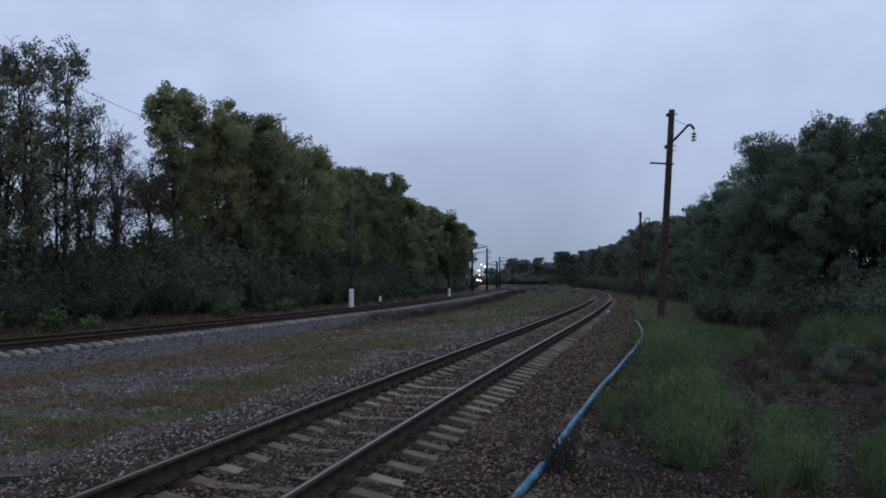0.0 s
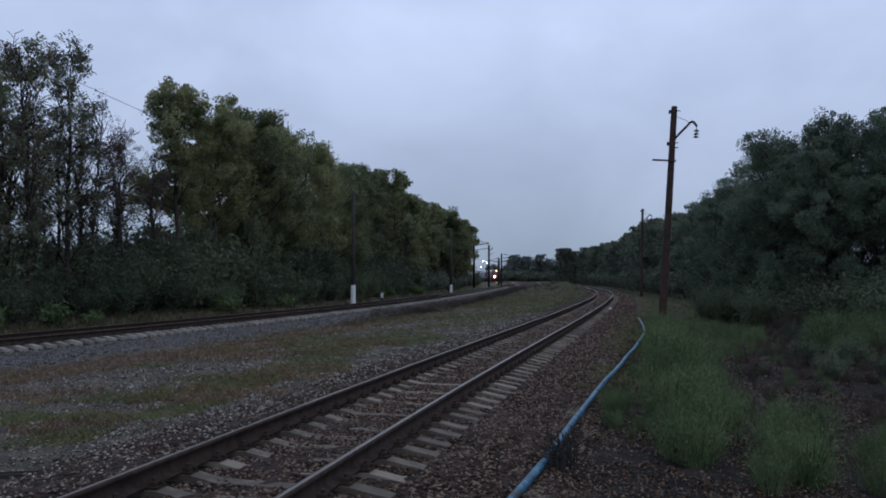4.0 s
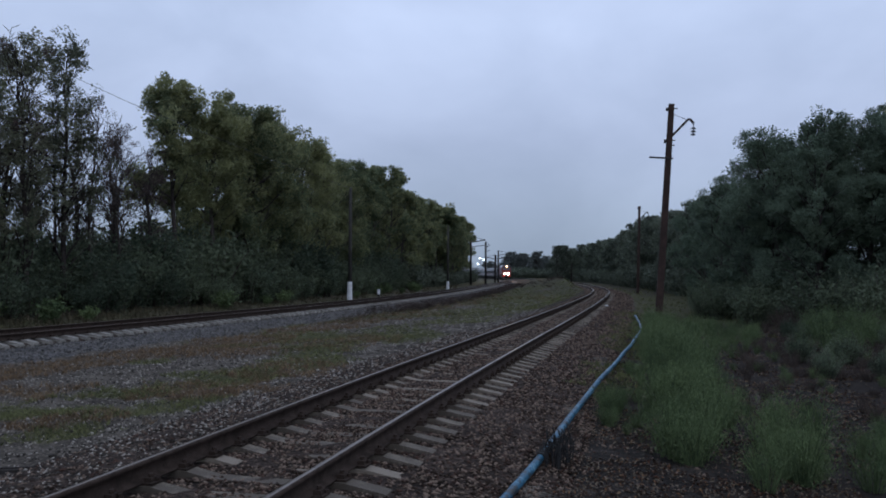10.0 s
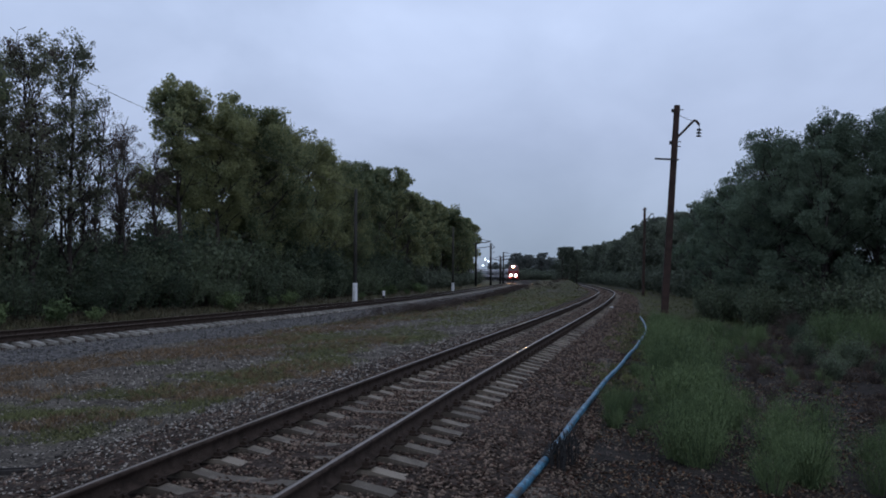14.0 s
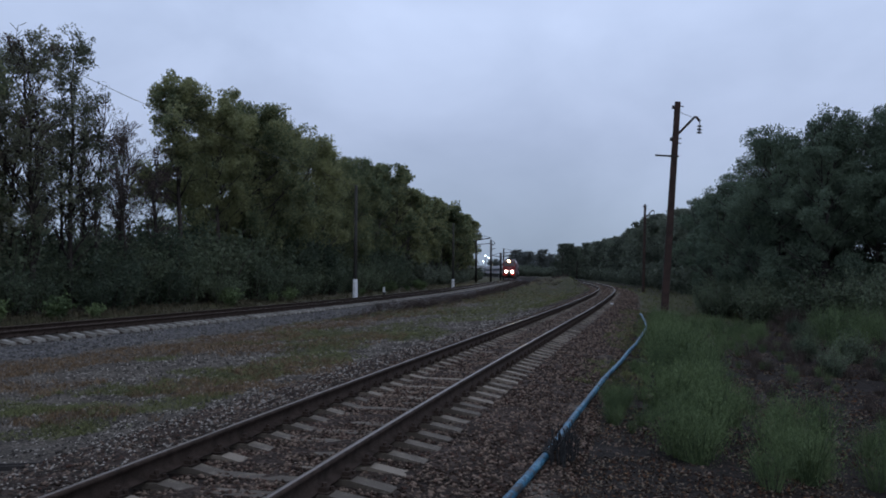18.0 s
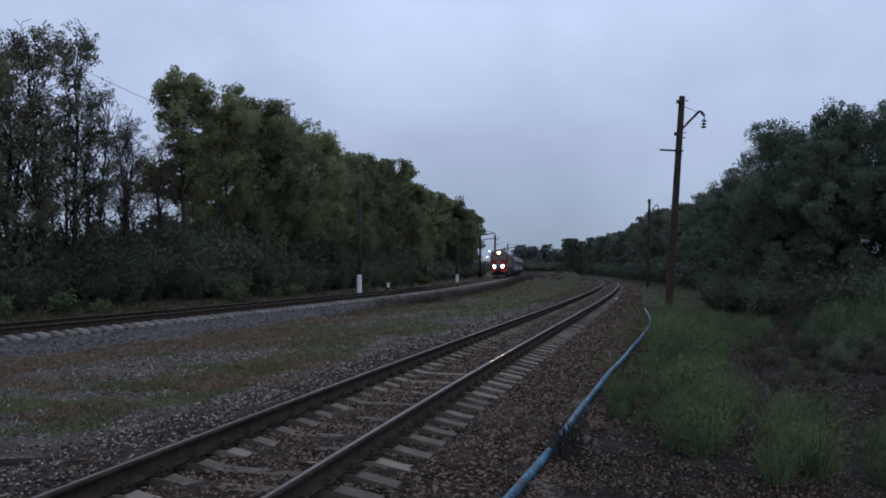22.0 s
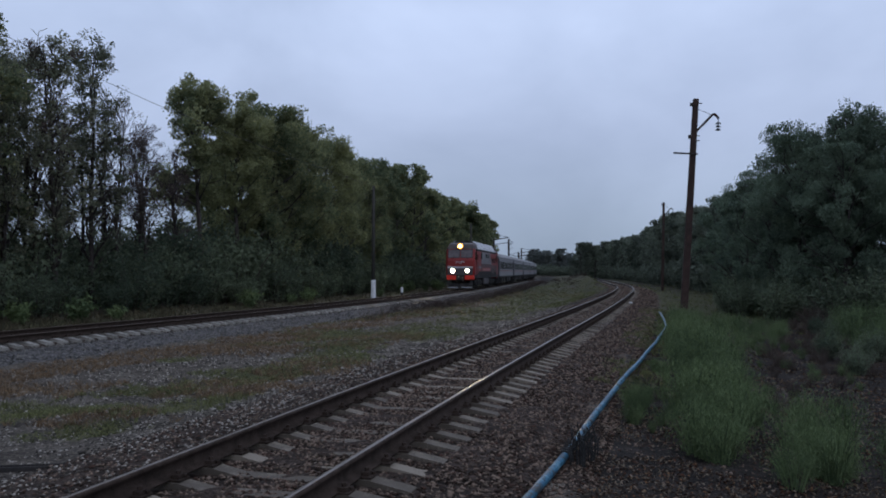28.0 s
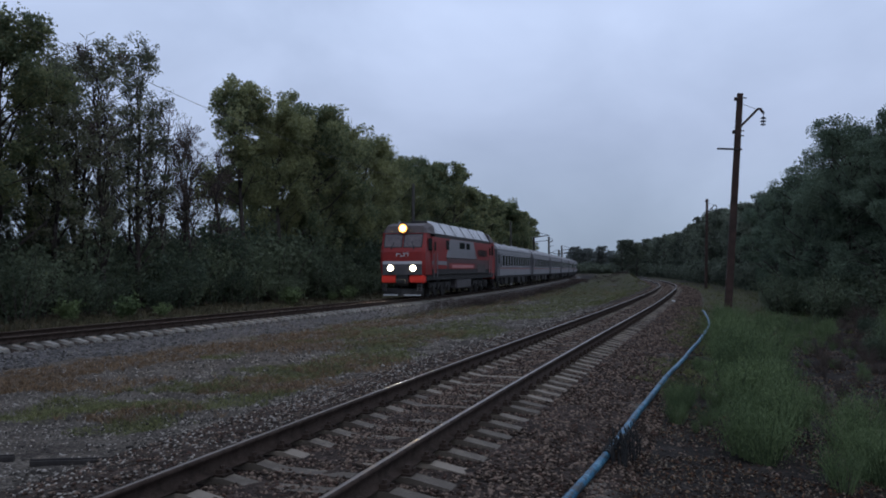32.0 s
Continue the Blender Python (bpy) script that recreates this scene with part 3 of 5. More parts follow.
# ---------------------------------------------------------------- locomotive
def build_loco():
    """Front at y = 0, body towards +y; the rail's top is z = 0."""
    lo = thing("diesel_locomotive", pose(0, 0, 0), "red and grey diesel locomotive with lit headlamps hauling coaches", "locomotive")
    L = 21.0
    # body shell between the cabs: straight sides from frame to eaves
    bm = bmesh.new()
    prism(bm, [(1.50, 1.50), (1.50, 3.98), (-1.50, 3.98), (-1.50, 1.50)], 1.6, L - 1.6)
    body = part("body", bm, LOCO_RED, lo)
    # cabs: nose raked back from the waist to the roof
    for end in (0, 1):
        bm = bmesh.new()
        prof = [(0.12, 1.50), (0.02, 2.05), (0.05, 2.95), (0.42, 4.15), (0.62, 4.62), (1.6, 4.84), (1.6, 1.50)]
        rows = []
        for w, k in ((-1.50, 0.16), (-1.30, 0.0), (1.30, 0.0), (1.50, 0.16)):
            rows.append([bm.verts.new((w * (0.93 if z > 4.5 else 1.0), (y + k * (y < 1.5)) if not end else L - (y + k * (y < 1.5)), z - (0.22 if abs(w) > 1.4 and z > 4.3 else 0.0))) for y, z in prof])
        n = len(prof)
        for a, b in zip(rows, rows[1:]):
            for i in range(n):
                bm.faces.new((a[i], a[(i + 1) % n], b[(i + 1) % n], b[i]))
        bm.faces.new(rows[0])
        bm.faces.new(rows[-1])
        cab = part("cab", bm, LOCO_RED, lo)

        def fy(d, end=end):
            return d if not end else L - d
        # two windscreens with a rubber surround
        for side in (-1, 1):
            for name, grow, push, material in (("windscreen_surround", 0.06, 0.004, RUBBER), ("windscreen", 0.0, 0.016, CAB_GLASS)):
                bm = bmesh.new()
                x0, x1 = sorted((side * (0.09 - grow), side * (1.24 + grow)))
                z0, z1 = 3.28 - grow, 4.06 + grow
                y0 = 0.05 + (z0 - 2.95) * 0.308 - push
                y1 = 0.05 + (z1 - 2.95) * 0.308 - push
                q = [(x0, fy(y0), z0), (x1, fy(y0), z0), (x1, fy(y1), z1), (x0, fy(y1), z1)]
                deep = 0.05 if not end else -0.05
                va = [bm.verts.new(p) for p in q]
                vb = [bm.verts.new((p[0], p[1] + deep, p[2])) for p in q]
                bm.faces.new(va)
                bm.faces.new(vb[::-1])
                for i in range(4):
                    bm.faces.new((va[i], va[(i + 1) % 4], vb[(i + 1) % 4], vb[i]))
                part(name, bm, material, cab)
            bm = bmesh.new()
            tube(bm, [(side * 0.75, fy(0.11), 3.18), (side * 0.60, fy(0.20), 3.62)], 0.018, 6)
            tube(bm, [(side * 0.75, fy(0.15), 3.16), (side * 0.75, fy(0.06), 3.16)], 0.05, 8)
            part("wiper", bm, RUBBER, cab)
        # dull cap over the cab, from above the windscreens to the roof
        bm = bmesh.new()
        cap = [(0.405, 4.17), (0.61, 4.635), (1.6, 4.855), (2.3, 4.86), (2.3, 4.17)]
        rows = []
        for w, k, drop in ((-1.513, 0.15, 0.2), (-1.30, 0.0, 0.0), (1.30, 0.0, 0.0), (1.513, 0.15, 0.2)):
            rows.append([bm.verts.new((w * (0.93 if z > 4.5 else 1.0), fy(y + k * (y < 1.5)), z - (drop if z > 4.3 else 0.0))) for y, z in cap])
        for a, b in zip(rows, rows[1:]):
            for i in range(len(cap)):
                bm.faces.new((a[i], a[(i + 1) % len(cap)], b[(i + 1) % len(cap)], b[i]))
        bm.faces.new(rows[0])
        bm.faces.new(rows[-1])
        part("cab_roof", bm, CAP, cab, "dull brownish grey cab roof")
        # pale band across the waist, grey apron, lamps
        bm = bmesh.new()
        y0, y1 = sorted((fy(-0.012), fy(0.3)))
        box(bm, -1.31, 1.31, y0, y1, 2.17, 2.36)
        part("waist_band", bm, LOCO_LIGHT, cab, "pale grey waist band")
        bm = bmesh.new()
        box(bm, -1.31, 1.31, *sorted((fy(-0.008), fy(0.3))), 1.50, 2.165)
        part("apron", bm, APRON, cab)
        if end == 0:
            bm = bmesh.new()
            # emblem as plain rounded bars
            box(bm, -0.42, -0.10, 0.0, 0.04, 2.80, 2.86)
            box(bm, -0.40, -0.34, 0.0, 0.04, 2.66, 2.80)
            box(bm, -0.14, 0.14, 0.0, 0.04, 2.66, 2.72)
            box(bm, 0.06, 0.42, 0.0, 0.04, 2.84, 2.90)
            box(bm, 0.12, 0.18, 0.0, 0.04, 2.66, 2.84)
            box(bm, 0.36, 0.42, 0.0, 0.04, 2.68, 2.84)
            part("emblem", bm, LOCO_LIGHT, cab, "pale grey emblem")
        for lx, lz, r, dy, material in ((-0.74, 1.92, 0.135, -0.05, LAMP_WHITE), (0.74, 1.92, 0.135, -0.05, LAMP_WHITE), (0.0, 4.46, 0.20, 0.20, LAMP_WARM)):
            bm = bmesh.new()
            if material is LAMP_WARM:
                short_pipe(bm, lx, min(fy(dy - 0.03), fy(dy + 0.22)), lz, 0.09, r + 0.10, 0.25, 18)
            else:
                disc(bm, lx, min(fy(dy - 0.03), fy(dy + 0.22)), lz, r + 0.10, 0.25, 18)
            h = part("lamp_housing", bm, LOCO_DARK, cab)
            if end == 0:
                bm = bmesh.new()
                if material is LAMP_WARM:
                    short_pipe(bm, lx, dy - 0.06, lz, 0.085, r, 0.05, 18)
                    part("headlamp", bm, material, h, "glowing headlamp")
                    # unseen tube added to narrow the bulb's light to a forward beam
                    bm = bmesh.new()
                    short_pipe(bm, lx, dy - 0.05, lz, 0.072, 0.084, 0.30, 14)
                    part("bulb_tube", bm, RUBBER, h)
                    bm = bmesh.new()
                    disc(bm, lx, dy + 0.24, lz, 0.07, 0.01, 14)
                    part("bulb", bm, LAMP_BULB, h, "fierce warm bulb")
                    # unseen plate added to keep the bulb's light off the cab
                    bm = bmesh.new()
                    disc(bm, lx, dy + 0.252, lz, 0.10, 0.02, 14)
                    part("back_plate", bm, RUBBER, h)
                else:
                    disc(bm, lx, fy(dy - 0.06), lz, r, 0.05, 18)
                    part("headlamp", bm, material, h, "glowing headlamp")
                bm = bmesh.new()
                short_pipe(bm, lx, dy - 0.045, lz, r - 0.01, r + 0.085, 0.03, 18)
                part("reflector", bm, GLOW_WARM if material is LAMP_WARM else GLOW_WHITE, h, "glowing ring in place of the lamp's halo")
        # red skirts by the buffers, coupler, plough
        for side in (-1, 1):
            bm = bmesh.new()
            x0, x1 = sorted((side * 0.45, side * 1.42))
            box(bm, x0, x1, *sorted((fy(0.05), fy(0.75))), 0.98, 1.47, 0.06)
            part("buffer_skirt", bm, LOCO_RED if end else SKIRT_RED, lo, "red skirt panel" if end else "red skirt panel brightened for lamplight")
            bm = bmesh.new()
            disc(bm, side * 0.95, min(fy(-0.30), fy(0.05)), 1.06, 0.10, 0.35, 12)
            disc(bm, side * 0.95, min(fy(-0.34), fy(-0.29)), 1.06, 0.22, 0.05, 16)
            if end == 1:
                part("buffer", bm, LOCO_DARK, lo)
            else:
                bm.free()
            bm = bmesh.new()
            tube(bm, [(side * 1.05, fy(-0.02), 0.45), (side * 1.05, fy(-0.02), 0.95)], 0.03, 6)
            tube(bm, [(side * 1.30, fy(0.02), 0.45), (side * 1.30, fy(0.02), 0.95)], 0.03, 6)
            for k in range(3):
                tube(bm, [(side * 1.05, fy(-0.02), 0.5 + 0.18 * k), (side * 1.30, fy(0.02), 0.5 + 0.18 * k)], 0.02, 6)
            part("shunter_step", bm, APRON, lo)
        bm = bmesh.new()
        box(bm, -0.30, 0.30, *sorted((fy(-0.35), fy(0.6))), 0.92, 1.22, 0.05)
        box(bm, -0.40, 0.40, *sorted((fy(-0.05), fy(0.1))), 0.80, 1.46, 0.03)
        part("coupler", bm, LOCO_DARK, lo)
        bm = bmesh.new()
        ya, yb = fy(0.0), fy(0.35)
        q = [(-1.30, yb, 0.62), (0, ya, 0.62), (1.30, yb, 0.62), (1.30, yb, 0.16), (0, ya - (0.2 if not end else -0.2), 0.16), (-1.30, yb, 0.16)]
        va = [bm.verts.new(p) for p in q]
        vb = [bm.verts.new((p[0], p[1] + (0.06 if not end else -0.06), p[2])) for p in q]
        for f in ((0, 1, 4, 5), (1, 2, 3, 4)):
            bm.faces.new([va[i] for i in f])
            bm.faces.new([vb[i] for i in f[::-1]])
        ring = (0, 1, 2, 3, 4, 5)
        for i in range(6):
            bm.faces.new((va[ring[i]], vb[ring[i]], vb[ring[(i + 1) % 6]], va[ring[(i + 1) % 6]]))
        plough = part("plough", bm, LOCO_DARK, lo)
        bm = bmesh.new()
        box(bm, -1.25, 1.25, *sorted((fy(-0.10), fy(0.02))), 0.17, 0.25)
        part("plough_edge", bm, LOCO_LIGHT, plough)
        # cab side window and door
        for side in (-1, 1):
            bm = bmesh.new()
            x0, x1 = sorted((side * 1.46, side * 1.512))
            box(bm, x0, x1, *sorted((fy(0.95), fy(1.65))), 3.05, 3.85, 0.0)
            part("cab_window", bm, DARK_GLASS, cab)
            bm = bmesh.new()
            box(bm, x0, x1 + 0.004 * side, *sorted((fy(2.0), fy(2.62))), 1.6, 3.8)
            door = part("door", bm, LOCO_RED, lo)
            bm = bmesh.new()
            x0, x1 = sorted((side * 1.5, side * 1.53))
            box(bm, x0, x1, *sorted((fy(2.1), fy(2.5))), 3.05, 3.65)
            part("door_window", bm, DARK_GLASS, door)
            bm = bmesh.new()
            for yy in (1.92, 2.70):
                tube(bm, [(side * 1.56, fy(yy), 1.3), (side * 1.56, fy(yy), 2.9)], 0.02, 6)
            part("handrail", bm, LOCO_GREY, lo)
    # raised roof with pale sloped panels
    bm = bmesh.new()
    prism(bm, [(1.50, 3.985), (1.46, 4.20), (0.92, 5.0), (-0.92, 5.0), (-1.46, 4.20), (-1.50, 3.985)], 2.3, L - 2.3)
    roof = part("roof", bm, LOCO_DARK, lo)
    n = 6
    for i in range(n):
        y0 = 2.32 + i * (L - 4.6) / n
        y1 = y0 + (L - 4.6) / n - 0.36
        for side in (-1, 1):
            bm = bmesh.new()
            q = [(1.475, 4.20), (0.93, 5.01), (0.97, 5.04), (1.515, 4.22)]
            prism(bm, [(side * x, z) for x, z in q], y0, y1)
            rp = part("roof_panel", bm, LOCO_LIGHT, roof, "pale grey roof panel")
            bm = bmesh.new()
            ym = y0 + (0.30 + 0.34 * (i % 2)) * (y1 - y0)
            prism(bm, [(side * x, z) for x, z in [(1.42, 4.36), (1.06, 4.90), (1.075, 4.915), (1.435, 4.375)]], ym, ym + 0.75)
            part("grille", bm, LOCO_LIGHT, rp)
    for y0, y1 in ((3.2, 6.4), (9.0, 12.5)):
        bm = bmesh.new()
        box(bm, -0.5, 0.5, y0, y1, 4.98, 5.12, 0.04)
        part("roof_fan", bm, LOCO_DARK, roof)
    # side livery: grey panel, stripe, louvres, windows
    for side in (-1, 1):
        def sx(d, side=side):
            return sorted((side * 1.47, side * (1.50 + d)))
        bm = bmesh.new()
        x0, x1 = sx(0.012)
        a = [(5.0, 2.66), (6.0, 3.96), (12.9, 3.96), (14.1, 2.66)]
        va = [bm.verts.new((x0, y, z)) for y, z in a]
        vb = [bm.verts.new((x1, y, z)) for y, z in a]
        bm.faces.new(va)
        bm.faces.new(vb[::-1])
        for i in range(len(a)):
            bm.faces.new((va[i], va[(i + 1) % len(a)], vb[(i + 1) % len(a)], vb[i]))
        panel = part("side_panel", bm, LOCO_GREY, lo, "grey painted side panel")
        bm = bmesh.new()
        box(bm, *sx(0.010), 1.62, 5.2, 2.14, 2.40)
        part("waist_band", bm, LOCO_GREY, lo)
        bm = bmesh.new()
        box(bm, *sx(0.009), 5.22, L - 1.62, 1.87, 2.60)
        part("lower_panel", bm, MAROON, lo, "dull maroon lower panel")
        bm = bmesh.new()
        box(bm, *sx(0.012), 14.2, 17.0, 1.60, 2.25)
        part("hatch", bm, CAP, lo, "dull grey hatch panel")
        bm = bmesh.new()
        box(bm, *sx(0.020), 4.9, 13.9, 2.60, 2.65)
        part("trim_strip", bm, LOCO_DARK, lo)
        bm = bmesh.new()
        box(bm, *sx(0.008), 1.62, L - 1.62, 1.50, 1.86)
        part("sill_band", bm, LOCO_DARK, lo)
        bm = bmesh.new()
        box(bm, *sx(0.022), 6.5, 12.8, 1.95, 2.17)
        part("lettering_bar", bm, PINK, lo, "pale bar of unreadable lettering")
        bm = bmesh.new()
        box(bm, *sx(0.014), 5.8, 13.2, 1.86, 2.28)
        part("red_stripe", bm, LOCO_RED, lo)
        for k, (ya, yb, za, zb) in enumerate(((5.0, 5.7, 3.2, 3.85), (8.6, 10.1, 3.35, 3.8), (10.6, 11.6, 3.35, 3.8))):
            bm = bmesh.new()
            box(bm, *sx(0.03), ya, yb, za, zb)
            part("side_window", bm, DARK_GLASS, lo)
        for k in range(9):
            bm = bmesh.new()
            z = 2.72 + 0.055 * k
            box(bm, *sx(0.04), 14.4, 17.6, z + 0.2, z + 0.23)
            part("louvre", bm, LOCO_DARK, lo)
    # frame, tank, bogies
    bm = bmesh.new()
    box(bm, -1.42, 1.42, 0.5, L - 0.5, 1.12, 1.50, 0.03)
    part("frame", bm, LOCO_DARK, lo)
    bm = bmesh.new()
    box(bm, -1.38, 1.38, 8.3, 12.7, 0.42, 1.13, 0.10)
    part("fuel_tank", bm, APRON, lo)
    build_bogies(lo, (4.6, L - 4.6), 3, 1.85, 0.61)
    return lo


def build_bogies(owner, centres, axles, gap, radius):
    for c in centres:
        bm = bmesh.new()
        half = gap * (axles - 1) / 2 + 0.75
        for side in (-1, 1):
            box(bm, side * 1.12 - 0.09, side * 1.12 + 0.09, c - half, c + half, 0.62, 0.98, 0.03)
            for k in range(axles):
                y = c + (k - (axles - 1) / 2) * gap
                box(bm, side * 1.18 - 0.12, side * 1.18 + 0.12, y - 0.2, y + 0.2, 0.35, 0.78, 0.03)
            for k in range(axles - 1):
                y = c + (k + 0.5 - (axles - 1) / 2) * gap
                tube(bm, [(side * 1.22, y, 0.5), (side * 1.22, y, 0.95)], 0.12, 10)
        box(bm, -1.05, 1.05, c - 0.5, c + 0.5, 0.6, 1.13)
        bogie = part("bogie", bm, LOCO_DARK, owner)
        for k in range(axles):
            y = c + (k - (axles - 1) / 2) * gap
            for side in (-1, 1):
                bm = bmesh.new()
                tube(bm, [(side * 0.73, y, radius), (side * 0.86, y, radius)], radius, 20)
                tube(bm, [(side * 0.71, y, radius), (side * 0.74, y, radius)], radius + 0.02, 20)
                part("wheel", bm, IRON, bogie)


def build_coach():
    """A passenger coach, 24.5 m over its buffers, front at y = 0."""
    co = thing("passenger_coach", pose(0, 0, 0), "grey passenger coach with a row of dark windows", "railway coach", "coaches of the train")
    L, w = 24.1, 1.53
    bm = bmesh.new()
    prism(bm, [(w, 1.25), (w, 3.55), (1.49, 3.72), (-1.49, 3.72), (-w, 3.55), (-w, 1.25)], 0.45, L - 0.35)
    body = part("body", bm, COACH_DARK, co)
    bm = bmesh.new()
    arc = [(1.52 * math.cos(a), 3.70 + 0.66 * math.sin(a)) for a in np.linspace(0, math.pi, 13)]
    prism(bm, arc, 0.42, L - 0.32)
    roof = part("roof", bm, COACH_ROOF, co, "pale ribbed roof", smooth=False)
    for k in range(14):
        bm = bmesh.new()
        y = 0.9 + k * 1.7
        rib = [(1.535 * math.cos(a), 3.70 + 0.675 * math.sin(a)) for a in np.linspace(0.06, math.pi - 0.06, 11)]
        prism(bm, rib, y, y + 0.06)
        part("roof_rib", bm, COACH_ROOF, roof)
    for y in (3.0, 8.0, 13.0, 18.0, 21.5):
        bm = bmesh.new()
        tube(bm, [(0, y, 4.3), (0, y, 4.5)], [0.22, 0.16], 10)
        part("roof_vent", bm, COACH_ROOF, roof)
    for side in (-1, 1):
        x0, x1 = sorted((side * 1.45, side * (w + 0.010)))
        bm = bmesh.new()
        box(bm, x0, x1, 0.5, L - 0.4, 1.26, 2.04)
        part("lower_band", bm, COACH_GREY, co, "light grey lower band")
        bm = bmesh.new()
        box(bm, x0, x1, 0.5, L - 0.4, 3.26, 3.56)
        part("upper_band", bm, COACH_GREY, co)
        bm = bmesh.new()
        box(bm, *sorted((side * 1.45, side * (w + 0.014))), 0.5, L - 0.4, 1.90, 1.99)
        part("red_line", bm, LOCO_RED, co, "thin red painted line")
        x0, x1 = sorted((side * 1.45, side * (w + 0.016)))
        for k in range(11):
            y = 3.1 + k * 1.72
            bm = bmesh.new()
            box(bm, x0, x1, y - 0.10, y + 1.24, 2.10, 3.22, 0.0)
            frame_ob = part("window_frame", bm, LOCO_LIGHT, co, "pale window frame")
            bm = bmesh.new()
            xa, xb = sorted((side * 1.47, side * (w + 0.024)))
            box(bm, xa, xb, y, y + 1.14, 2.17, 3.15)
            part("pane", bm, DARK_GLASS, frame_ob)
        for y in (0.75, L - 1.65):
            bm = bmesh.new()
            xa, xb = sorted((side * 1.45, side * (w + 0.022)))
            box(bm, xa, xb, y, y + 0.85, 1.3, 3.4)
            door = part("door", bm, COACH_DARK, co)
            bm = bmesh.new()
            xa, xb = sorted((side * 1.47, side * (w + 0.03)))
            box(bm, xa, xb, y + 0.2, y + 0.65, 2.35, 3.15)
            part("pane", bm, DARK_GLASS, door)
        for y in (5.2, 8.6, 13.5, 16.8):
            bm = bmesh.new()
            xa, xb = sorted((side * 0.5, side * 1.42))
            box(bm, xa, xb, y, y + 1.9, 0.45, 1.1, 0.04)
            part("battery_box", bm, LOCO_DARK, co)
    bm = bmesh.new()
    box(bm, -1.45, 1.45, 0.3, L - 0.2, 1.05, 1.25)
    part("frame", bm, LOCO_DARK, co)
    for y0, y1 in ((-0.1, 0.45), (L - 0.35, L + 0.25)):
        bm = bmesh.new()
        box(bm, -0.75, 0.75, y0, y1, 1.3, 3.6, 0.05)
        part("gangway", bm, RUBBER, co)
        bm = bmesh.new()
        for side in (-1, 1):
            tube(bm, [(side * 0.88, y0 - 0.1, 1.06), (side * 0.88, y1 + 0.1, 1.06)], 0.1, 8)
        part("buffer", bm, LOCO_DARK, co)
    build_bogies(co, (3.6, L - 3.6), 2, 2.4, 0.475)
    return co


# ---------------------------------------------------------------- overhead line masts
def build_mast(m, height, arm, label, foot, bulk):
    """A round concrete mast with a whitewashed foot; arm > 0 carries a bracket to +x."""
    ms = thing("catenary_mast", m, label, "railway mast", "overhead line masts")
    bm = bmesh.new()
    tube(bm, [(0, 0, -0.4), (0, 0, height)], [0.155, 0.115] if bulk < 2 else [0.24, 0.2], 12)
    # far masts take dark iron, so the backlit look is in the colour
    part("pole", bm, POLE_CONCRETE if bulk < 2 else IRON, ms, smooth=True)
    if foot:
        bm = bmesh.new()
        tube(bm, [(0, 0, -0.35), (0, 0, foot)], [0.20, 0.19], 14)
        part("painted_foot", bm, WHITEWASH, ms, "whitewashed foot")
    if arm:
        bm = bmesh.new()
        tube(bm, [(0.1, 0, height - 1.25), (arm, 0, height - 0.75)], 0.04 * bulk, 6)
        part("bracket", bm, IRON, ms)
        bm = bmesh.new()
        tube(bm, [(0.05, 0, height - 0.05), (arm * 0.95, 0, height - 0.72)], 0.022 * bulk, 6)
        part("stay", bm, IRON, ms)
        bm = bmesh.new()
        tube(bm, [(0.1, 0, height - 2.2), (arm * 1.05, 0, height - 1.85)], 0.028 * bulk, 6)
        part("registration_arm", bm, IRON, ms)
        bm = bmesh.new()
        for k in range(4):
            tube(bm, [(0.30 + k * 0.11, 0, height - 1.16 + k * 0.018), (0.34 + k * 0.11, 0, height - 1.15 + k * 0.018)], 0.10, 8)
        part("insulator", bm, GLASS_INSULATOR, ms)
    return ms


def place_mast(x, y, rz, h, arm, foot, bulk):
    label = "grey concrete mast with whitewashed foot beside the track" if foot > 1 else "mast with bracket arms beside the main track, darkened as if backlit"
    build_mast(pose(x, y, float(ground_height(np.array(x), np.array(y))), 0, 0, rz), h, arm, label, foot, bulk)


for s, off, h, arm, foot, bulk in ((52.0, -2.9, 11.9, 0, 1.25, 1), (106.0, -2.9, 9.0, 0, 1.7, 1), (154.5, -2.9, 9.0, 0, 1.3, 1), (219.0, -2.9, 9.4, 0.9, 0.5, 2), (263.0, -2.4, 8.8, 3.5, 0, 2.4),
                                   (262.0, -3.2, 7.6, -2.3, 0, 2.4), (330.0, -3.2, 9.0, 2.6, 0, 2.4)):
    x, y, th = FAR.at(s, off)
    place_mast(float(x), float(y), -math.degrees(th), h, arm, foot, bulk)
place_mast(6.2, 168.0, -7, 10.3, 3.2, 0, 2.6)


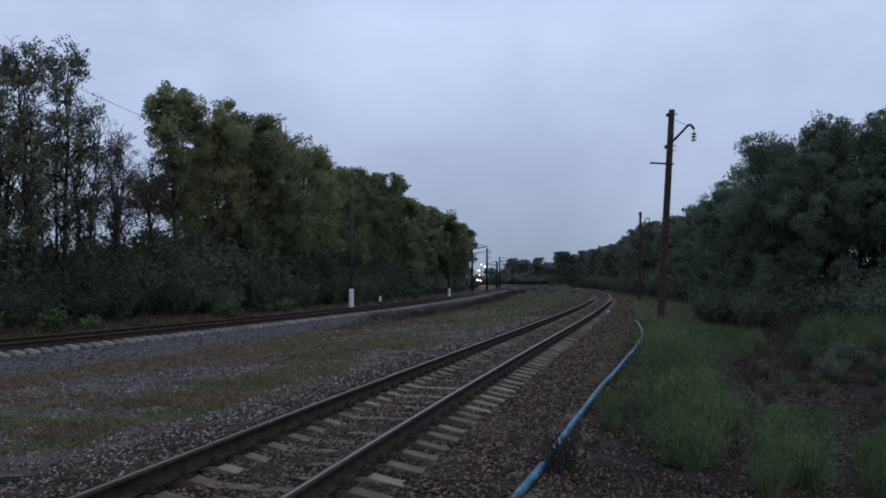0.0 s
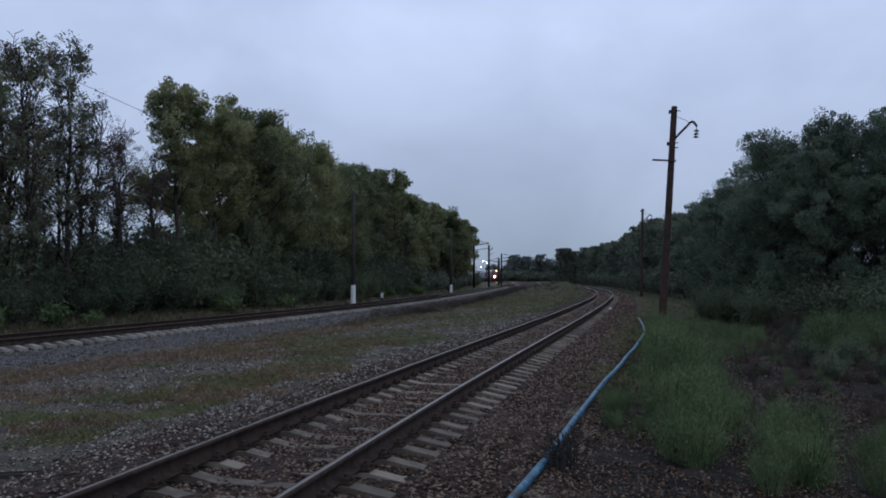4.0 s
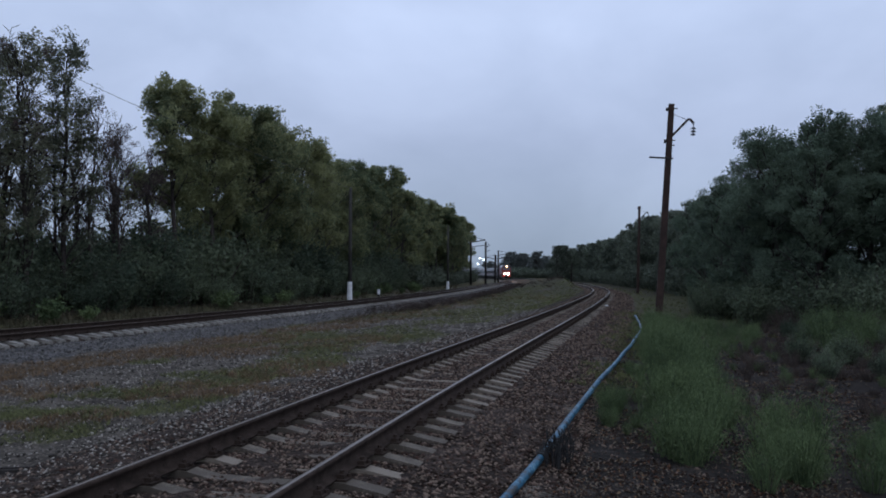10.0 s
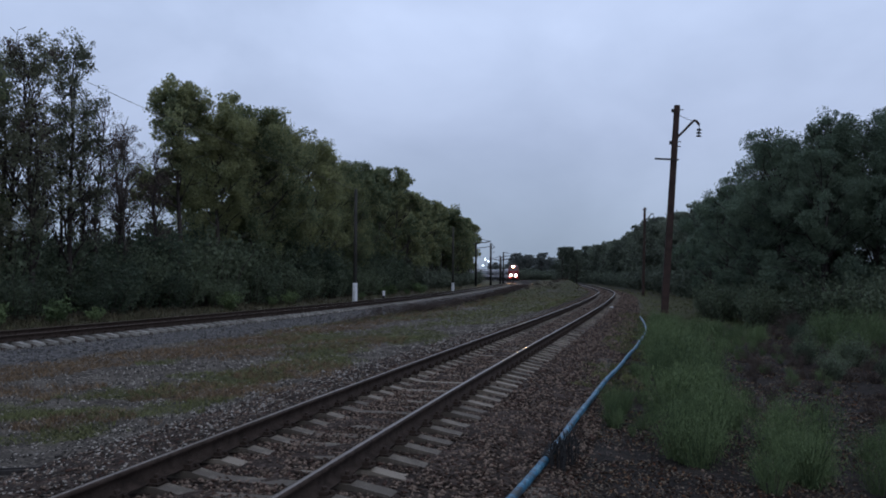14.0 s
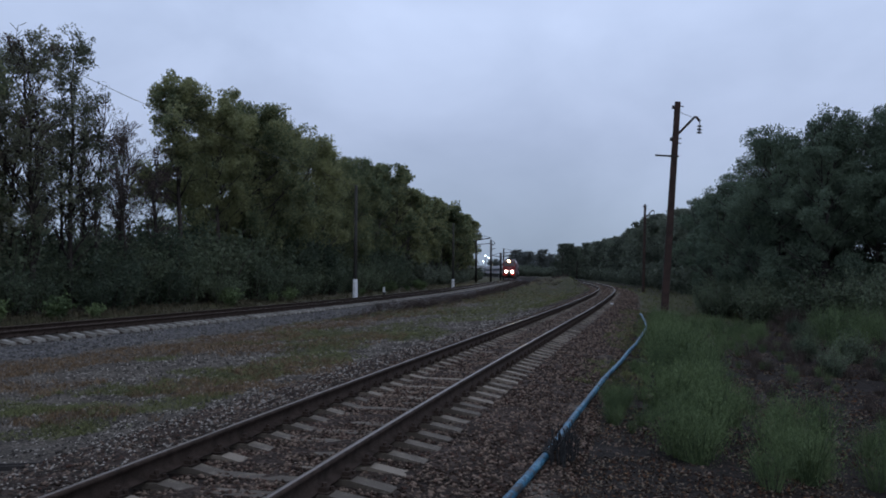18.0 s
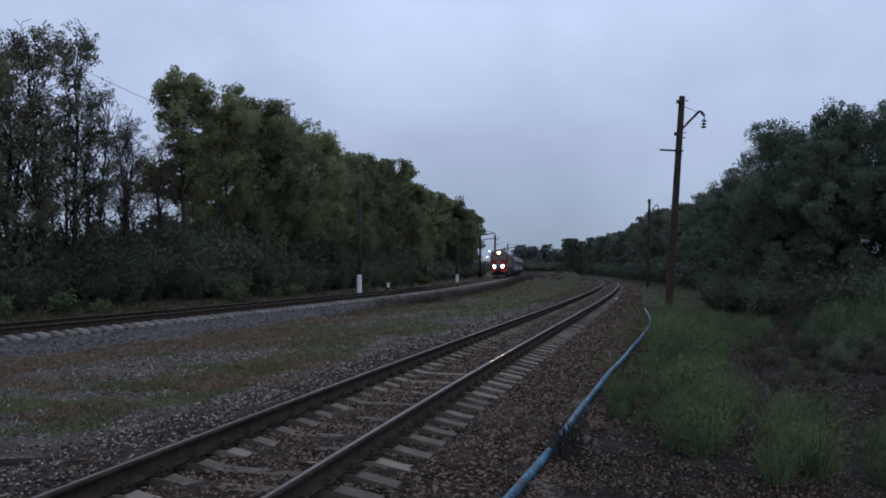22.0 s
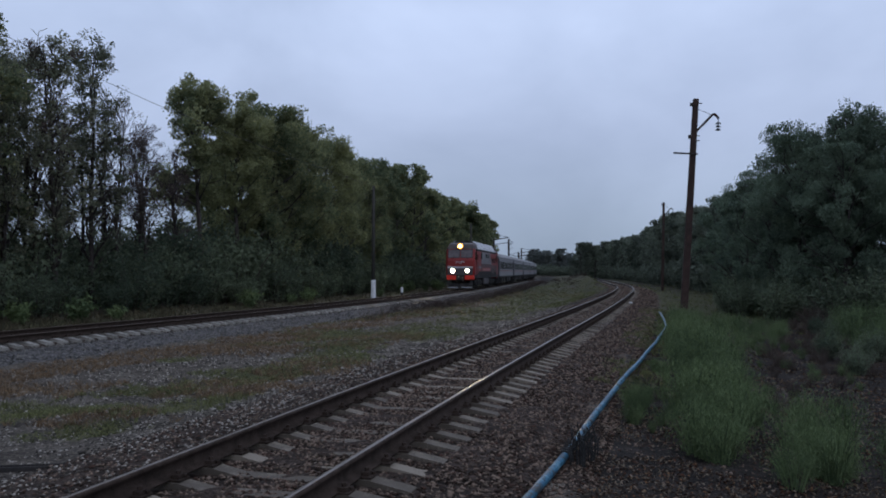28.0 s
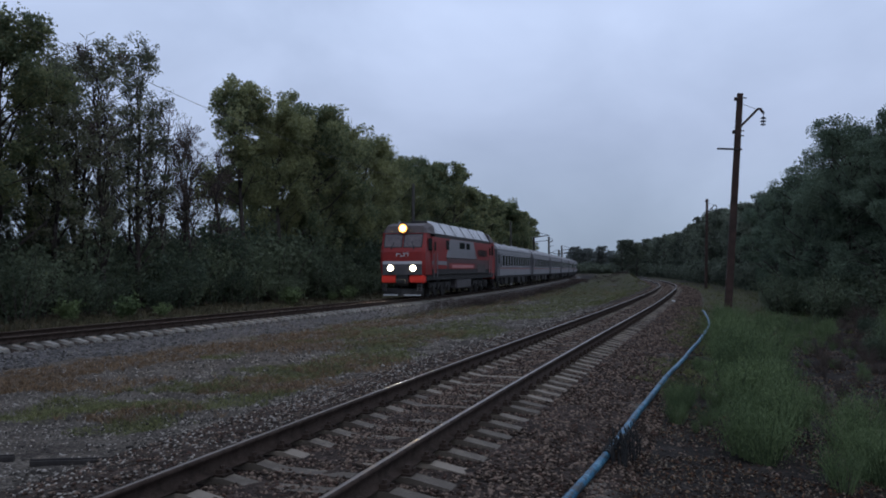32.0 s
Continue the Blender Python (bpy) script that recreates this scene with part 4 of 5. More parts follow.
# ---------------------------------------------------------------- old poles beside the near track
def build_pole(m, label):
    po = thing("utility_pole", m, label, "utility pole", "poles beside the near track")
    bm = bmesh.new()
    prism(bm, [(-0.17, -0.13), (0.17, -0.13), (0.17, 0.13), (-0.17, 0.13)], -0.5, 10.71)
    for v in bm.verts:
        v.co = Vector((v.co.x * (1.0 - 0.022 * v.co.y), v.co.z * (1.0 - 0.022 * v.co.y), v.co.y))
    bmesh.ops.bevel(bm, geom=list(bm.edges), offset=0.02, segments=1, affect="EDGES")
    part("post", bm, POLE_DARK, po)
    bm = bmesh.new()
    tube(bm, [(0.08, -0.02, 9.12), (0.80, -0.02, 9.97), (0.84, -0.02, 10.0), (0.93, -0.02, 9.99), (1.10, -0.02, 9.80)], [0.055, 0.055, 0.06, 0.065, 0.06], 8)
    part("bracket", bm, POLE_DARK, po)
    bm = bmesh.new()
    tube(bm, [(0.13, 0, 10.22), (0.72, 0, 9.99)], 0.012, 6)
    part("stay_wire", bm, WIRE, po)
    bm = bmesh.new()
    tube(bm, [(1.09, -0.02, 9.82), (1.09, -0.02, 9.20)], 0.02, 6)
    for k in range(3):
        tube(bm, [(1.09, -0.02, 9.62 - k * 0.15), (1.09, -0.02, 9.55 - k * 0.15)], [0.07, 0.14], 10)
    part("insulator", bm, GLASS_INSULATOR, po, "string of dark insulators")
    bm = bmesh.new()
    box(bm, -0.92, 0.2, -0.2, -0.13, 8.01, 8.09, 0.01)
    part("crossarm", bm, IRON, po)
    for z, x0, x1 in ((10.50, -0.2, 0.30), (8.95, -0.24, 0.28), (8.72, -0.12, 0.28)):
        bm = bmesh.new()
        tube(bm, [(x0, 0, z), (x1, 0, z)], 0.025, 6)
        part("bolt", bm, IRON, po)
    for z in (10.36, 8.80):
        bm = bmesh.new()
        box(bm, -0.25, -0.12, -0.06, 0.06, z, z + 0.15)
        part("clamp", bm, IRON, po)
    return po


build_pole(pose(10.39, 38.0, -0.75, 0, 3.6, -6), "dark weathered leaning pole with a bracket and hanging insulator")
build_pole(pose(23.55, 95.0, -0.75, 0, 1.2, -6), "dark weathered upright pole with a bracket and insulator")

# ---------------------------------------------------------------- blue pipe along the ballast toe
pipe = thing("water_pipe", pose(0, 0, 0), "blue plastic pipe lying along the ballast beside the track", "pipe")
bm = bmesh.new()
pipe_line = [(-1.2, 1.0), (-0.3, 4.5), (0.62, 7.59), (0.85, 8.27), (1.15, 9.25), (1.32, 9.78), (1.88, 11.73), (2.65, 14.31), (3.93, 18.36), (5.87, 24.56), (7.34, 29.56), (8.42, 34.07), (9.7, 39.5)]
py = np.linspace(1.0, 39.5, 90)
px = np.interp(py, [p[1] for p in pipe_line], [p[0] for p in pipe_line])
px = px + np.interp(py, [6, 9, 14, 20, 32, 39], [0.065, 0.075, 0.085, 0.11, 0.11, 0.0])
px = np.convolve(np.pad(px, 2, mode="edge"), np.ones(5) / 5, "valid")
pz = -0.355 + 0.012 * np.sin(py * 1.3)
tube(bm, list(zip(px, py, pz)), 0.045, 12)
part("tube", bm, BLUE_PIPE, pipe, smooth=True)


# ---------------------------------------------------------------- trees and shrubs
def leaf_cloud(rng, centres, sizes, per, leaf, flat=0.8, thin=1.0):
    """Small leaf blades strewn through many small clumps; arrays of corners and faces."""
    n = len(centres) * per
    c = np.repeat(centres, per, 0)
    r = np.repeat(sizes, per)
    d = rng.normal(size=(n, 3))
    d /= np.linalg.norm(d, axis=1)[:, None]
    p = c + d * (r * rng.uniform(0.25, 1.0, n) ** 0.6)[:, None] * np.array([1, 1, flat])
    a = rng.normal(size=(n, 3))
    a /= np.linalg.norm(a, axis=1)[:, None]
    b = np.cross(a, rng.normal(size=(n, 3)))
    b /= np.linalg.norm(b, axis=1)[:, None]
    s = leaf * rng.uniform(0.6, 1.35, n)[:, None]
    v = np.stack([p - a * s * 0.7 + b * s * 0.75 * thin, p + a * s * 1.15, p - a * s * 0.7 - b * s * 0.75 * thin], 1).reshape(-1, 3)
    return v, np.arange(n * 3).reshape(-1, 3)


def limb(bm, rng, start, way, length, r, depth, tips, droop=0.0, forks=3):
    """A crooked tapering limb that forks; its tips are kept."""
    pts, p, w = [Vector(start)], Vector(start), Vector(way).normalized()
    steps = 3 if depth else 2
    for k in range(steps):
        w = (w + Vector(rng.normal(size=3)) * 0.14 + Vector((0, 0, 0.10 - droop))).normalized()
        p = p + w * length / steps
        pts.append(p.copy())
    rad = [max(0.012, r * (1 - 0.62 * k / steps)) for k in range(steps + 1)]
    tube(bm, pts, rad, 6 if r > 0.06 else 4)
    tips.append(tuple(p))
    if depth:
        for k in range(forks):
            q = pts[1 + k % steps] if k < steps else pts[-1]
            side = Vector(rng.normal(size=3))
            side.z *= 0.4
            limb(bm, rng, q, (w * 0.9 + side.normalized() * 0.8), length * rng.uniform(0.5, 0.72), r * 0.48, depth - 1, tips, droop, forks)


def build_tree(seed, name, label, height, spread, base, clumps, per, leaf, material, limbs=9, depth=1, billow=0.9, low=0.25, lean=0.02, upright=0.45, group="trees along the line", lobed=6):
    """A tapered trunk, forking limbs and a ragged crown of many small leaves. low: where the crown begins."""
    rng = np.random.default_rng(seed)
    tr = thing("tree", pose(0, 0, 0), label, "tree", group)
    bm = bmesh.new()
    axis = [Vector((0, 0, -0.4))]
    for k in range(1, 7):
        axis.append(Vector((rng.normal() * lean * height * k / 6, rng.normal() * lean * height * k / 6, height * 0.94 * k / 6)))
    tube(bm, axis, [base * (1.25 if k == 0 else 1 - 0.93 * k / 6.3) for k in range(7)], 8)
    tips = []
    for k in range(limbs):
        f = low + (0.92 - low) * (k + rng.random()) / limbs
        i = min(5, int(f * 6))
        start = axis[i].lerp(axis[i + 1], f * 6 - i)
        ang = k * 2.4 + rng.uniform(-0.4, 0.4)
        rise = upright + 0.7 * f
        reach = spread * (0.55 + 0.6 * math.sin(math.pi * min(1, (f - low) / (1 - low) * 0.8 + 0.22)))
        limb(bm, rng, start, (math.cos(ang), math.sin(ang), rise), reach * rng.uniform(0.75, 1.1), base * 0.42 * (1.1 - f * 0.75), depth, tips)
    part("trunk", bm, BARK, tr, smooth=True)
    tips.append(tuple(axis[-1]))
    tips += [tuple(axis[-1] - Vector((0, 0, 0.5 * k))) for k in range(4)]
    tips = np.array(tips)
    if clumps:
        # lobes round the limbs' tips; the clumps fill them, most on their upper sides
        lobes = max(16, clumps // lobed)
        heart = tips[rng.integers(0, len(tips), lobes)] + rng.normal(size=(lobes, 3)) * np.array([0.45, 0.45, 0.5]) * billow
        girth = rng.uniform(0.5, 1.1, lobes) * billow
        own = rng.integers(0, lobes, clumps)
        way = rng.normal(size=(clumps, 3)) + np.array([0, 0, 0.3])
        way /= np.linalg.norm(way, axis=1)[:, None]
        cent = heart[own] + way * (girth[own] * rng.uniform(0.1, 1.0, clumps))[:, None] * np.array([1, 1, 1.1])
        cent[:, 2] = np.minimum(cent[:, 2], height)
        size = rng.uniform(0.3, 0.75, clumps) * billow
        v, f = leaf_cloud(rng, cent, size, per, leaf)
        link_mesh("crown", polys("crown", v, f), material, tr)
    return tr


def build_shrub(seed, name, label, height, spread, stems, leaves, leaf, material, stem_material, category="shrub", thin=1.0, group="shrubs beside the line", feather=False):
    """Many stems from one root with leaves along them."""
    rng = np.random.default_rng(seed)
    sh = thing(name, pose(0, 0, 0), label, category, group)
    bm = bmesh.new()
    pts = []
    for k in range(stems):
        ang, out = rng.uniform(0, 6.283), rng.uniform(0.1, 1.0) ** 0.7
        tip = np.array([math.cos(ang) * spread * out, math.sin(ang) * spread * out, height * rng.uniform(0.55, 1.0) * (1.15 - 0.4 * out)])
        root = np.array([math.cos(ang), math.sin(ang), 0]) * spread * 0.25 * out
        mid = root * 0.5 + tip * 0.5 + np.array([0, 0, height * 0.08])
        root[2] = -0.08
        tube(bm, [root, mid, tip], [0.012 * height + 0.003, 0.008 * height + 0.002, 0.003], 3)
        f = rng.uniform(0.15, 1.0, leaves // stems)[:, None]
        pts.append(np.where(f < 0.5, root + (mid - root) * f * 2, mid + (tip - mid) * (f * 2 - 1)))
    tagged(part("stalk", bm, stem_material, sh), kind="stuff")
    c = np.concatenate(pts)
    n = len(c)
    c = c + rng.normal(size=(n, 3)) * spread * (0.2 if feather else 0.14)
    if feather:
        a = np.stack([rng.normal(size=n) * 0.6, rng.normal(size=n) * 0.6, np.ones(n)], 1)
    else:
        a = rng.normal(size=(n, 3))
    a /= np.linalg.norm(a, axis=1)[:, None]
    b = np.cross(a, rng.normal(size=(n, 3)))
    b /= np.linalg.norm(b, axis=1)[:, None]
    s = leaf * rng.uniform(0.6, 1.4, n)[:, None]
    v = np.stack([c - a * s * 0.7 + b * s * 0.7 * thin, c + a * s * 1.2, c - a * s * 0.7 - b * s * 0.7 * thin], 1).reshape(-1, 3)
    v[:, 2] = np.maximum(v[:, 2], 0.0)
    link_mesh("foliage", polys("foliage", v, np.arange(3 * n).reshape(-1, 3)), material, sh)
    return sh


def scaled(x, y, rz, s, lift=0.0):
    z = float(ground_height(np.array(float(x)), np.array(float(y)))) + lift
    return Matrix.Translation((x, y, z)) @ Matrix.Rotation(rz, 4, "Z") @ Matrix.Diagonal((s, s, s, 1))


FULL = "broad green deciduous tree with a dense billowing crown"
TALL = "tall slender tree with thinning autumn leaves"
BARE = "thin nearly bare tree with grey upright branches"
FARL = "green deciduous tree in the row beside the main track"
full = [build_tree(100 + k, "tree", FULL, 13.8, 2.9, 0.24, 600, 56, 0.080, LEAF_GREEN, limbs=17, depth=1, billow=0.95, low=0.15) for k in range(3)]
tall = [build_tree(120 + k, "tree", TALL, 14.2, 1.9, 0.16, 440, 28, 0.06, LEAF_AUTUMN, limbs=26, depth=1, billow=0.62, low=0.12, upright=1.5, lobed=2) for k in range(3)]
narrow = [build_tree(117 + k, "tree", FULL, 13.8, 1.95, 0.2, 480, 60, 0.074, LEAF_GREEN, limbs=16, depth=1, billow=0.85, low=0.4) for k in range(2)]
bare = [build_tree(140 + k, "tree", BARE, 11.8, 1.5, 0.12, 130, 14, 0.042, TWIG, limbs=18, depth=2, billow=0.5, low=0.25, lean=0.02, upright=1.9) for k in range(2)]
small = [build_tree(160 + k, "tree", FARL, 13.8, 3.1, 0.24, 330, 32, 0.145, LEAF_GREEN, limbs=13, depth=1, billow=1.05, low=0.14) for k in range(3)]
dark = [build_tree(180 + k, "tree", "dark green leafy tree in the row beside the near track", 11.0, 2.5, 0.2, 560, 60, 0.056, LEAF_DARK, limbs=22, depth=1, billow=0.85, low=0.04) for k in range(3)]
peak = [build_tree(188, "tree", "dark green leafy tree in the row beside the near track", 11.0, 1.9, 0.2, 500, 66, 0.053, LEAF_DARK, limbs=24, depth=1, billow=0.75, low=0.04, upright=0.8)]
gold = [build_tree(189, "tree", "olive tree turning yellow behind the dark green row", 13.8, 2.4, 0.2, 480, 50, 0.062, LEAF_GREEN, limbs=16, depth=1, billow=0.9, low=0.3)]
dark_mid = [build_tree(184 + k, "tree", "dark green leafy tree in the row beside the near track", 11.0, 2.7, 0.2, 300, 34, 0.112, LEAF_DARK, limbs=14, depth=1, billow=0.95, low=0.04) for k in range(2)]
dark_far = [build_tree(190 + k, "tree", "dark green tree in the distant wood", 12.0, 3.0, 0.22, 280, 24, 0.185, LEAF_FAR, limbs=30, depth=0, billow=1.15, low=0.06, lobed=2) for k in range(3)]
back = [build_tree(170 + k, "tree", FARL, 13.8, 3.1, 0.24, 200, 18, 0.25, LEAF_GREEN, limbs=26, depth=0, billow=1.15, low=0.14, lobed=3) for k in range(2)]
hazy = [build_tree(196 + k, "tree", "tree in the wood far down the line, leaves paled for haze", 12.0, 3.0, 0.22, 190, 17, 0.3, LEAF_HAZE, limbs=28, depth=0, billow=1.15, low=0.06, lobed=2) for k in range(2)]
bush = [build_shrub(200 + k, "shrub", "dark green leafy undergrowth shrub beneath the trees", 3.4, 1.9, 18, 2500, 0.084, LEAF_UNDER, BARK) for k in range(3)]
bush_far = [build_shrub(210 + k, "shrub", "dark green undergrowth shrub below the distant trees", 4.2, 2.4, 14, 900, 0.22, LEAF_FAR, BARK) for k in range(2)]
thicket = [build_shrub(215 + k, "shrub", "bluish green leafy shrub in front of the trees", 2.2, 1.3, 22, 2600, 0.055, LEAF_UNDER, BARK) for k in range(2)]
verge = [build_shrub(220 + k, "shrub", "low bright green shrub at the foot of the trees", 1.3, 0.9, 20, 900, 0.08, LEAF_WEED, LEAF_WEED) for k in range(2)]
tree_rng = random.Random(5)


def plant(pool, x, y, size):
    """Puts a copy of one of the pool at a place; the first use of each takes the original itself."""
    ob = pool[tree_rng.randrange(len(pool))]
    m = scaled(x, y, tree_rng.uniform(0, 6.28), size)
    if pool is bush_far:
        FAR_BUSHES.append((ob, m))
        return ob
    if ob.get("used"):
        c = copy_thing(ob, Matrix.Identity(4))
        c.matrix_basis = m
        return c
    ob["used"] = 1
    ob.matrix_basis = m
    return ob


def undergrowth(name, pool, places, label, material):
    """Far shrubs that nobody could count, joined into one mesh."""
    verts, faces, base = [], [], 0
    for ob, m in places:
        for child in ob.children:
            me = child.data
            co = np.empty(len(me.vertices) * 3, np.float32)
            me.vertices.foreach_get("co", co)
            r = np.array(m)
            verts.append(co.reshape(-1, 3) @ r[:3, :3].T + r[:3, 3])
            if child.name.startswith("foliage"):
                f = np.empty(len(me.loops), np.int32)
                me.loops.foreach_get("vertex_index", f)
                faces.append(f.reshape(-1, 3) + base)
            base += len(me.vertices)
    tagged(link_mesh(name, polys(name, np.concatenate(verts), np.concatenate(faces)), material, None), label, "undergrowth", kind="stuff")
    for ob in pool:
        for child in list(ob.children):
            bpy.data.objects.remove(child)
        bpy.data.objects.remove(ob)


FAR_BUSHES = []


def left_row():
    # the belt on the far side of the main track: distance along the track, offset, kind, size
    first = [(60, -11.5, full, 1.0), (64, -10.2, full, 1.06), (67.5, -11.5, full, 1.02), (70.5, -12.5, full, 1.05), (75.4, -12, full, 0.98), (76.8, -15, tall, 1.0), (78.3, -11.5, tall, 0.9), (79.7, -13, tall, 0.93),
             (81.0, -11, tall, 1.0), (82.3, -14, tall, 1.0), (84.0, -11.2, tall, 1.06), (84.8, -12.5, bare, 1.0), (85.4, -14.5, bare, 1.0), (86.0, -11.0, bare, 1.02), (86.6, -15.5, bare, 0.98), (88.0, -16, bare, 0.95), (90.2, -12.5, bare, 0.92), (90.6, -15.5, bare, 0.9), (87.6, -10.6, bare, 0.9), (87.2, -13, bare, 1.0), (88.4, -11.5, bare, 0.97),
             (89.3, -13.5, bare, 0.9), (91.6, -13.5, bare, 0.95), (92.6, -11.8, bare, 0.9), (91.2, -11, bare, 0.86), (80.5, -11.6, bare, 1.2), (94.7, -11.5, narrow, 1.07), (98.6, -10.8, narrow, 1.04), (102, -12, full, 0.98), (105.0, -10.5, full, 1.07), (108, -12, full, 1.02), (111, -11, full, 1.03), (115.5, -10.5, full, 1.01),
             (120, -11, full, 1.02), (125, -10.5, full, 0.97), (130.5, -10.6, full, 1.03), (135, -12, full, 0.98)]
    for s, off, pool, size in first:
        x, y, _ = FAR.at(s, off)
        plant(pool, float(x), float(y), size)
    s = 139.0
    while s < 248:
        x, y, _ = FAR.at(s, -10.8 + tree_rng.uniform(-1, 1))
        plant(small, float(x), float(y), tree_rng.uniform(0.98, 1.12))
        s += tree_rng.uniform(4.0, 5.2)
    for s, off, size in ((192, -7.6, 0.92), (198, -7.8, 0.95), (203, -8.2, 0.9)):
        x, y, _ = FAR.at(s, off)
        plant(small, float(x), float(y), size)
    s = 106.0
    while s < 248:
        x, y, _ = FAR.at(s, -17 + tree_rng.uniform(-1.5, 1.5))
        plant(back, float(x), float(y), tree_rng.uniform(0.82, 0.95))
        s += tree_rng.uniform(5.5, 7.5)
    for s, off in ((62, -19), (70, -20), (73, -17), (76, -19), (79, -17.5), (81, -20), (74.5, -14), (78, -23), (75, -22), (66, -17), (71.5, -15.5), (77, -16.5), (80.5, -15.5), (83, -18), (79.5, -21), (82, -24)):
        x, y, _ = FAR.at(s, off)
        plant(tall, float(x), float(y), 0.9 if s < 82 else 0.74)
    for s, off, size in ((87.5, -10.5, 1.15), (89.5, -12, 1.4), (91, -10.5, 1.3), (92.5, -13.5, 1.7), (90.5, -15, 1.5), (86, -13, 1.3), (84, -12.5, 1.25), (82, -14, 1.3), (88, -15, 1.5), (94.5, -15, 1.8), (80, -13, 1.2)):
        x, y, _ = FAR.at(s, off)
        plant(bush, float(x), float(y), size)
    for k in range(22):
        x, y, _ = FAR.at(60 + 1.7 * k, -17.5 + tree_rng.uniform(-2, 2))
        plant(bush_far, float(x), float(y), tree_rng.uniform(0.9, 1.3) if k < 13 else tree_rng.uniform(0.85, 1.15))
    s = 56.0
    while s < 155:
        x, y, _ = FAR.at(s, -8.4 + tree_rng.uniform(-1.2, 0.8))
        plant(bush, float(x), float(y), tree_rng.uniform(0.6, 1.0))
        x, y, _ = FAR.at(s + 1, -12.5 + tree_rng.uniform(-1.5, 1.5))
        plant(bush, float(x), float(y), tree_rng.uniform(*((1.0, 1.4) if s < 83 else (0.95, 1.3) if s < 90.5 else (1.2, 2.0))))
        if tree_rng.random() < 0.45:
            x, y, _ = FAR.at(s, -6.2 + tree_rng.uniform(-0.9, 0.9))
            plant(verge, float(x), float(y), tree_rng.uniform(0.5, 1.0))
        s += tree_rng.uniform(1.7, 2.6)
    for k in range(22):
        x, y, _ = FAR.at(88 + 3.0 * k, -9.8 + tree_rng.uniform(-1.0, 0.6))
        plant(bush, float(x), float(y), tree_rng.uniform(1.15, 1.75))
    while s < 250:
        x, y, _ = FAR.at(s, -8.4 + tree_rng.uniform(-1.2, 0.8))
        plant(bush_far, float(x), float(y), tree_rng.uniform(0.5, 1.0))
        x, y, _ = FAR.at(s, -14 + tree_rng.uniform(-1.2, 0.8))
        plant(bush_far, float(x), float(y), tree_rng.uniform(0.9, 1.5))
        s += tree_rng.uniform(2.4, 3.6)


def right_row():
    for x, y, size in ((18.4, 43.5, 0.88), (17.7, 42.4, 0.84), (17.6, 46.0, 0.78), (18.3, 52.0, 0.70), (18.5, 39.0, 0.74), (21.4, 39.5, 0.74), (22.8, 39.0, 0.9), (20.4, 47.0, 0.86), (23.5, 52, 0.95),
                       (22.0, 57, 0.82), (25.8, 60, 0.92), (24.0, 66, 0.82), (27.0, 70, 0.9), (26.5, 77, 0.84), (29.5, 80, 0.95), (29.0, 86, 0.86), (25.0, 38.0, 1.08), (23.4, 33.0, 0.9), (31.0, 91, 0.93), (21.0, 63, 0.66), (24.5, 44.0, 0.9), (27.5, 45.0, 0.95), (23.0, 48.0, 0.85)):
        plant(dark if y < 50 else dark_mid, x, y, size * (1.03 if y < 50 else 1.0))
    plant(peak, 19.7, 41.0, 1.0)
    plant(peak, 21.4, 42.5, 0.99)
    plant(peak, 24.0, 42.0, 1.04)
    plant(gold, 25.6, 42.5, 0.86)
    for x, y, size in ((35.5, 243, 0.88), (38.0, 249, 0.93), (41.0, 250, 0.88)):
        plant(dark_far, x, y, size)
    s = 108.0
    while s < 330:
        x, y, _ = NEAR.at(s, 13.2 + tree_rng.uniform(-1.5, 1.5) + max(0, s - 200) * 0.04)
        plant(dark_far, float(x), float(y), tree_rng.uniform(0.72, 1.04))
        x, y, _ = NEAR.at(s + 2, 10.5 + tree_rng.uniform(-1, 1) + max(0, s - 200) * 0.04)
        plant(bush_far, float(x), float(y), tree_rng.uniform(0.7, 1.1))
        s += tree_rng.uniform(4.0, 5.0)
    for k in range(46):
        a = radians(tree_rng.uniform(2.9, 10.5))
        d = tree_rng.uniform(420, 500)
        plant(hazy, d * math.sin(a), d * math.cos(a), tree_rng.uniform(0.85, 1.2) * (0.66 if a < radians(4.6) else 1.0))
    for k in range(46):
        a = radians(2.6 + 8.2 * k / 46)
        d = 412 + tree_rng.uniform(-3, 3)
        plant(bush_far, d * math.sin(a), d * math.cos(a), tree_rng.uniform(0.9, 1.6))
    s = 62.0
    while s < 108:
        x, y, _ = NEAR.at(s, 11.5 + tree_rng.uniform(-1.0, 1.5))
        plant(bush, float(x), float(y), tree_rng.uniform(0.6, 1.1))
        s += tree_rng.uniform(1.5, 2.4)
    for k in range(30):
        y = tree_rng.uniform(38, 66)
        plant(bush, y * tree_rng.uniform(0.375, 0.415) + 0.5, y, tree_rng.uniform(0.45, 0.85))
    for k in range(26):
        y = tree_rng.uniform(43, 66)
        plant(bush, y * tree_rng.uniform(0.325, 0.39), y, tree_rng.uniform(0.35, 0.7))
    for k in range(9):
        plant(thicket, tree_rng.uniform(16.5, 20.5), tree_rng.uniform(33, 36.5), tree_rng.uniform(0.8, 1.3))
    for k in range(16):
        y = tree_rng.uniform(34, 38)
        plant(bush, 0.44 * y + tree_rng.uniform(0.5, 8), y, tree_rng.uniform(0.35, 0.6))


left_row()
right_row()
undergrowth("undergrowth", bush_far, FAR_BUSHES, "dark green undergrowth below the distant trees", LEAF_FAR)


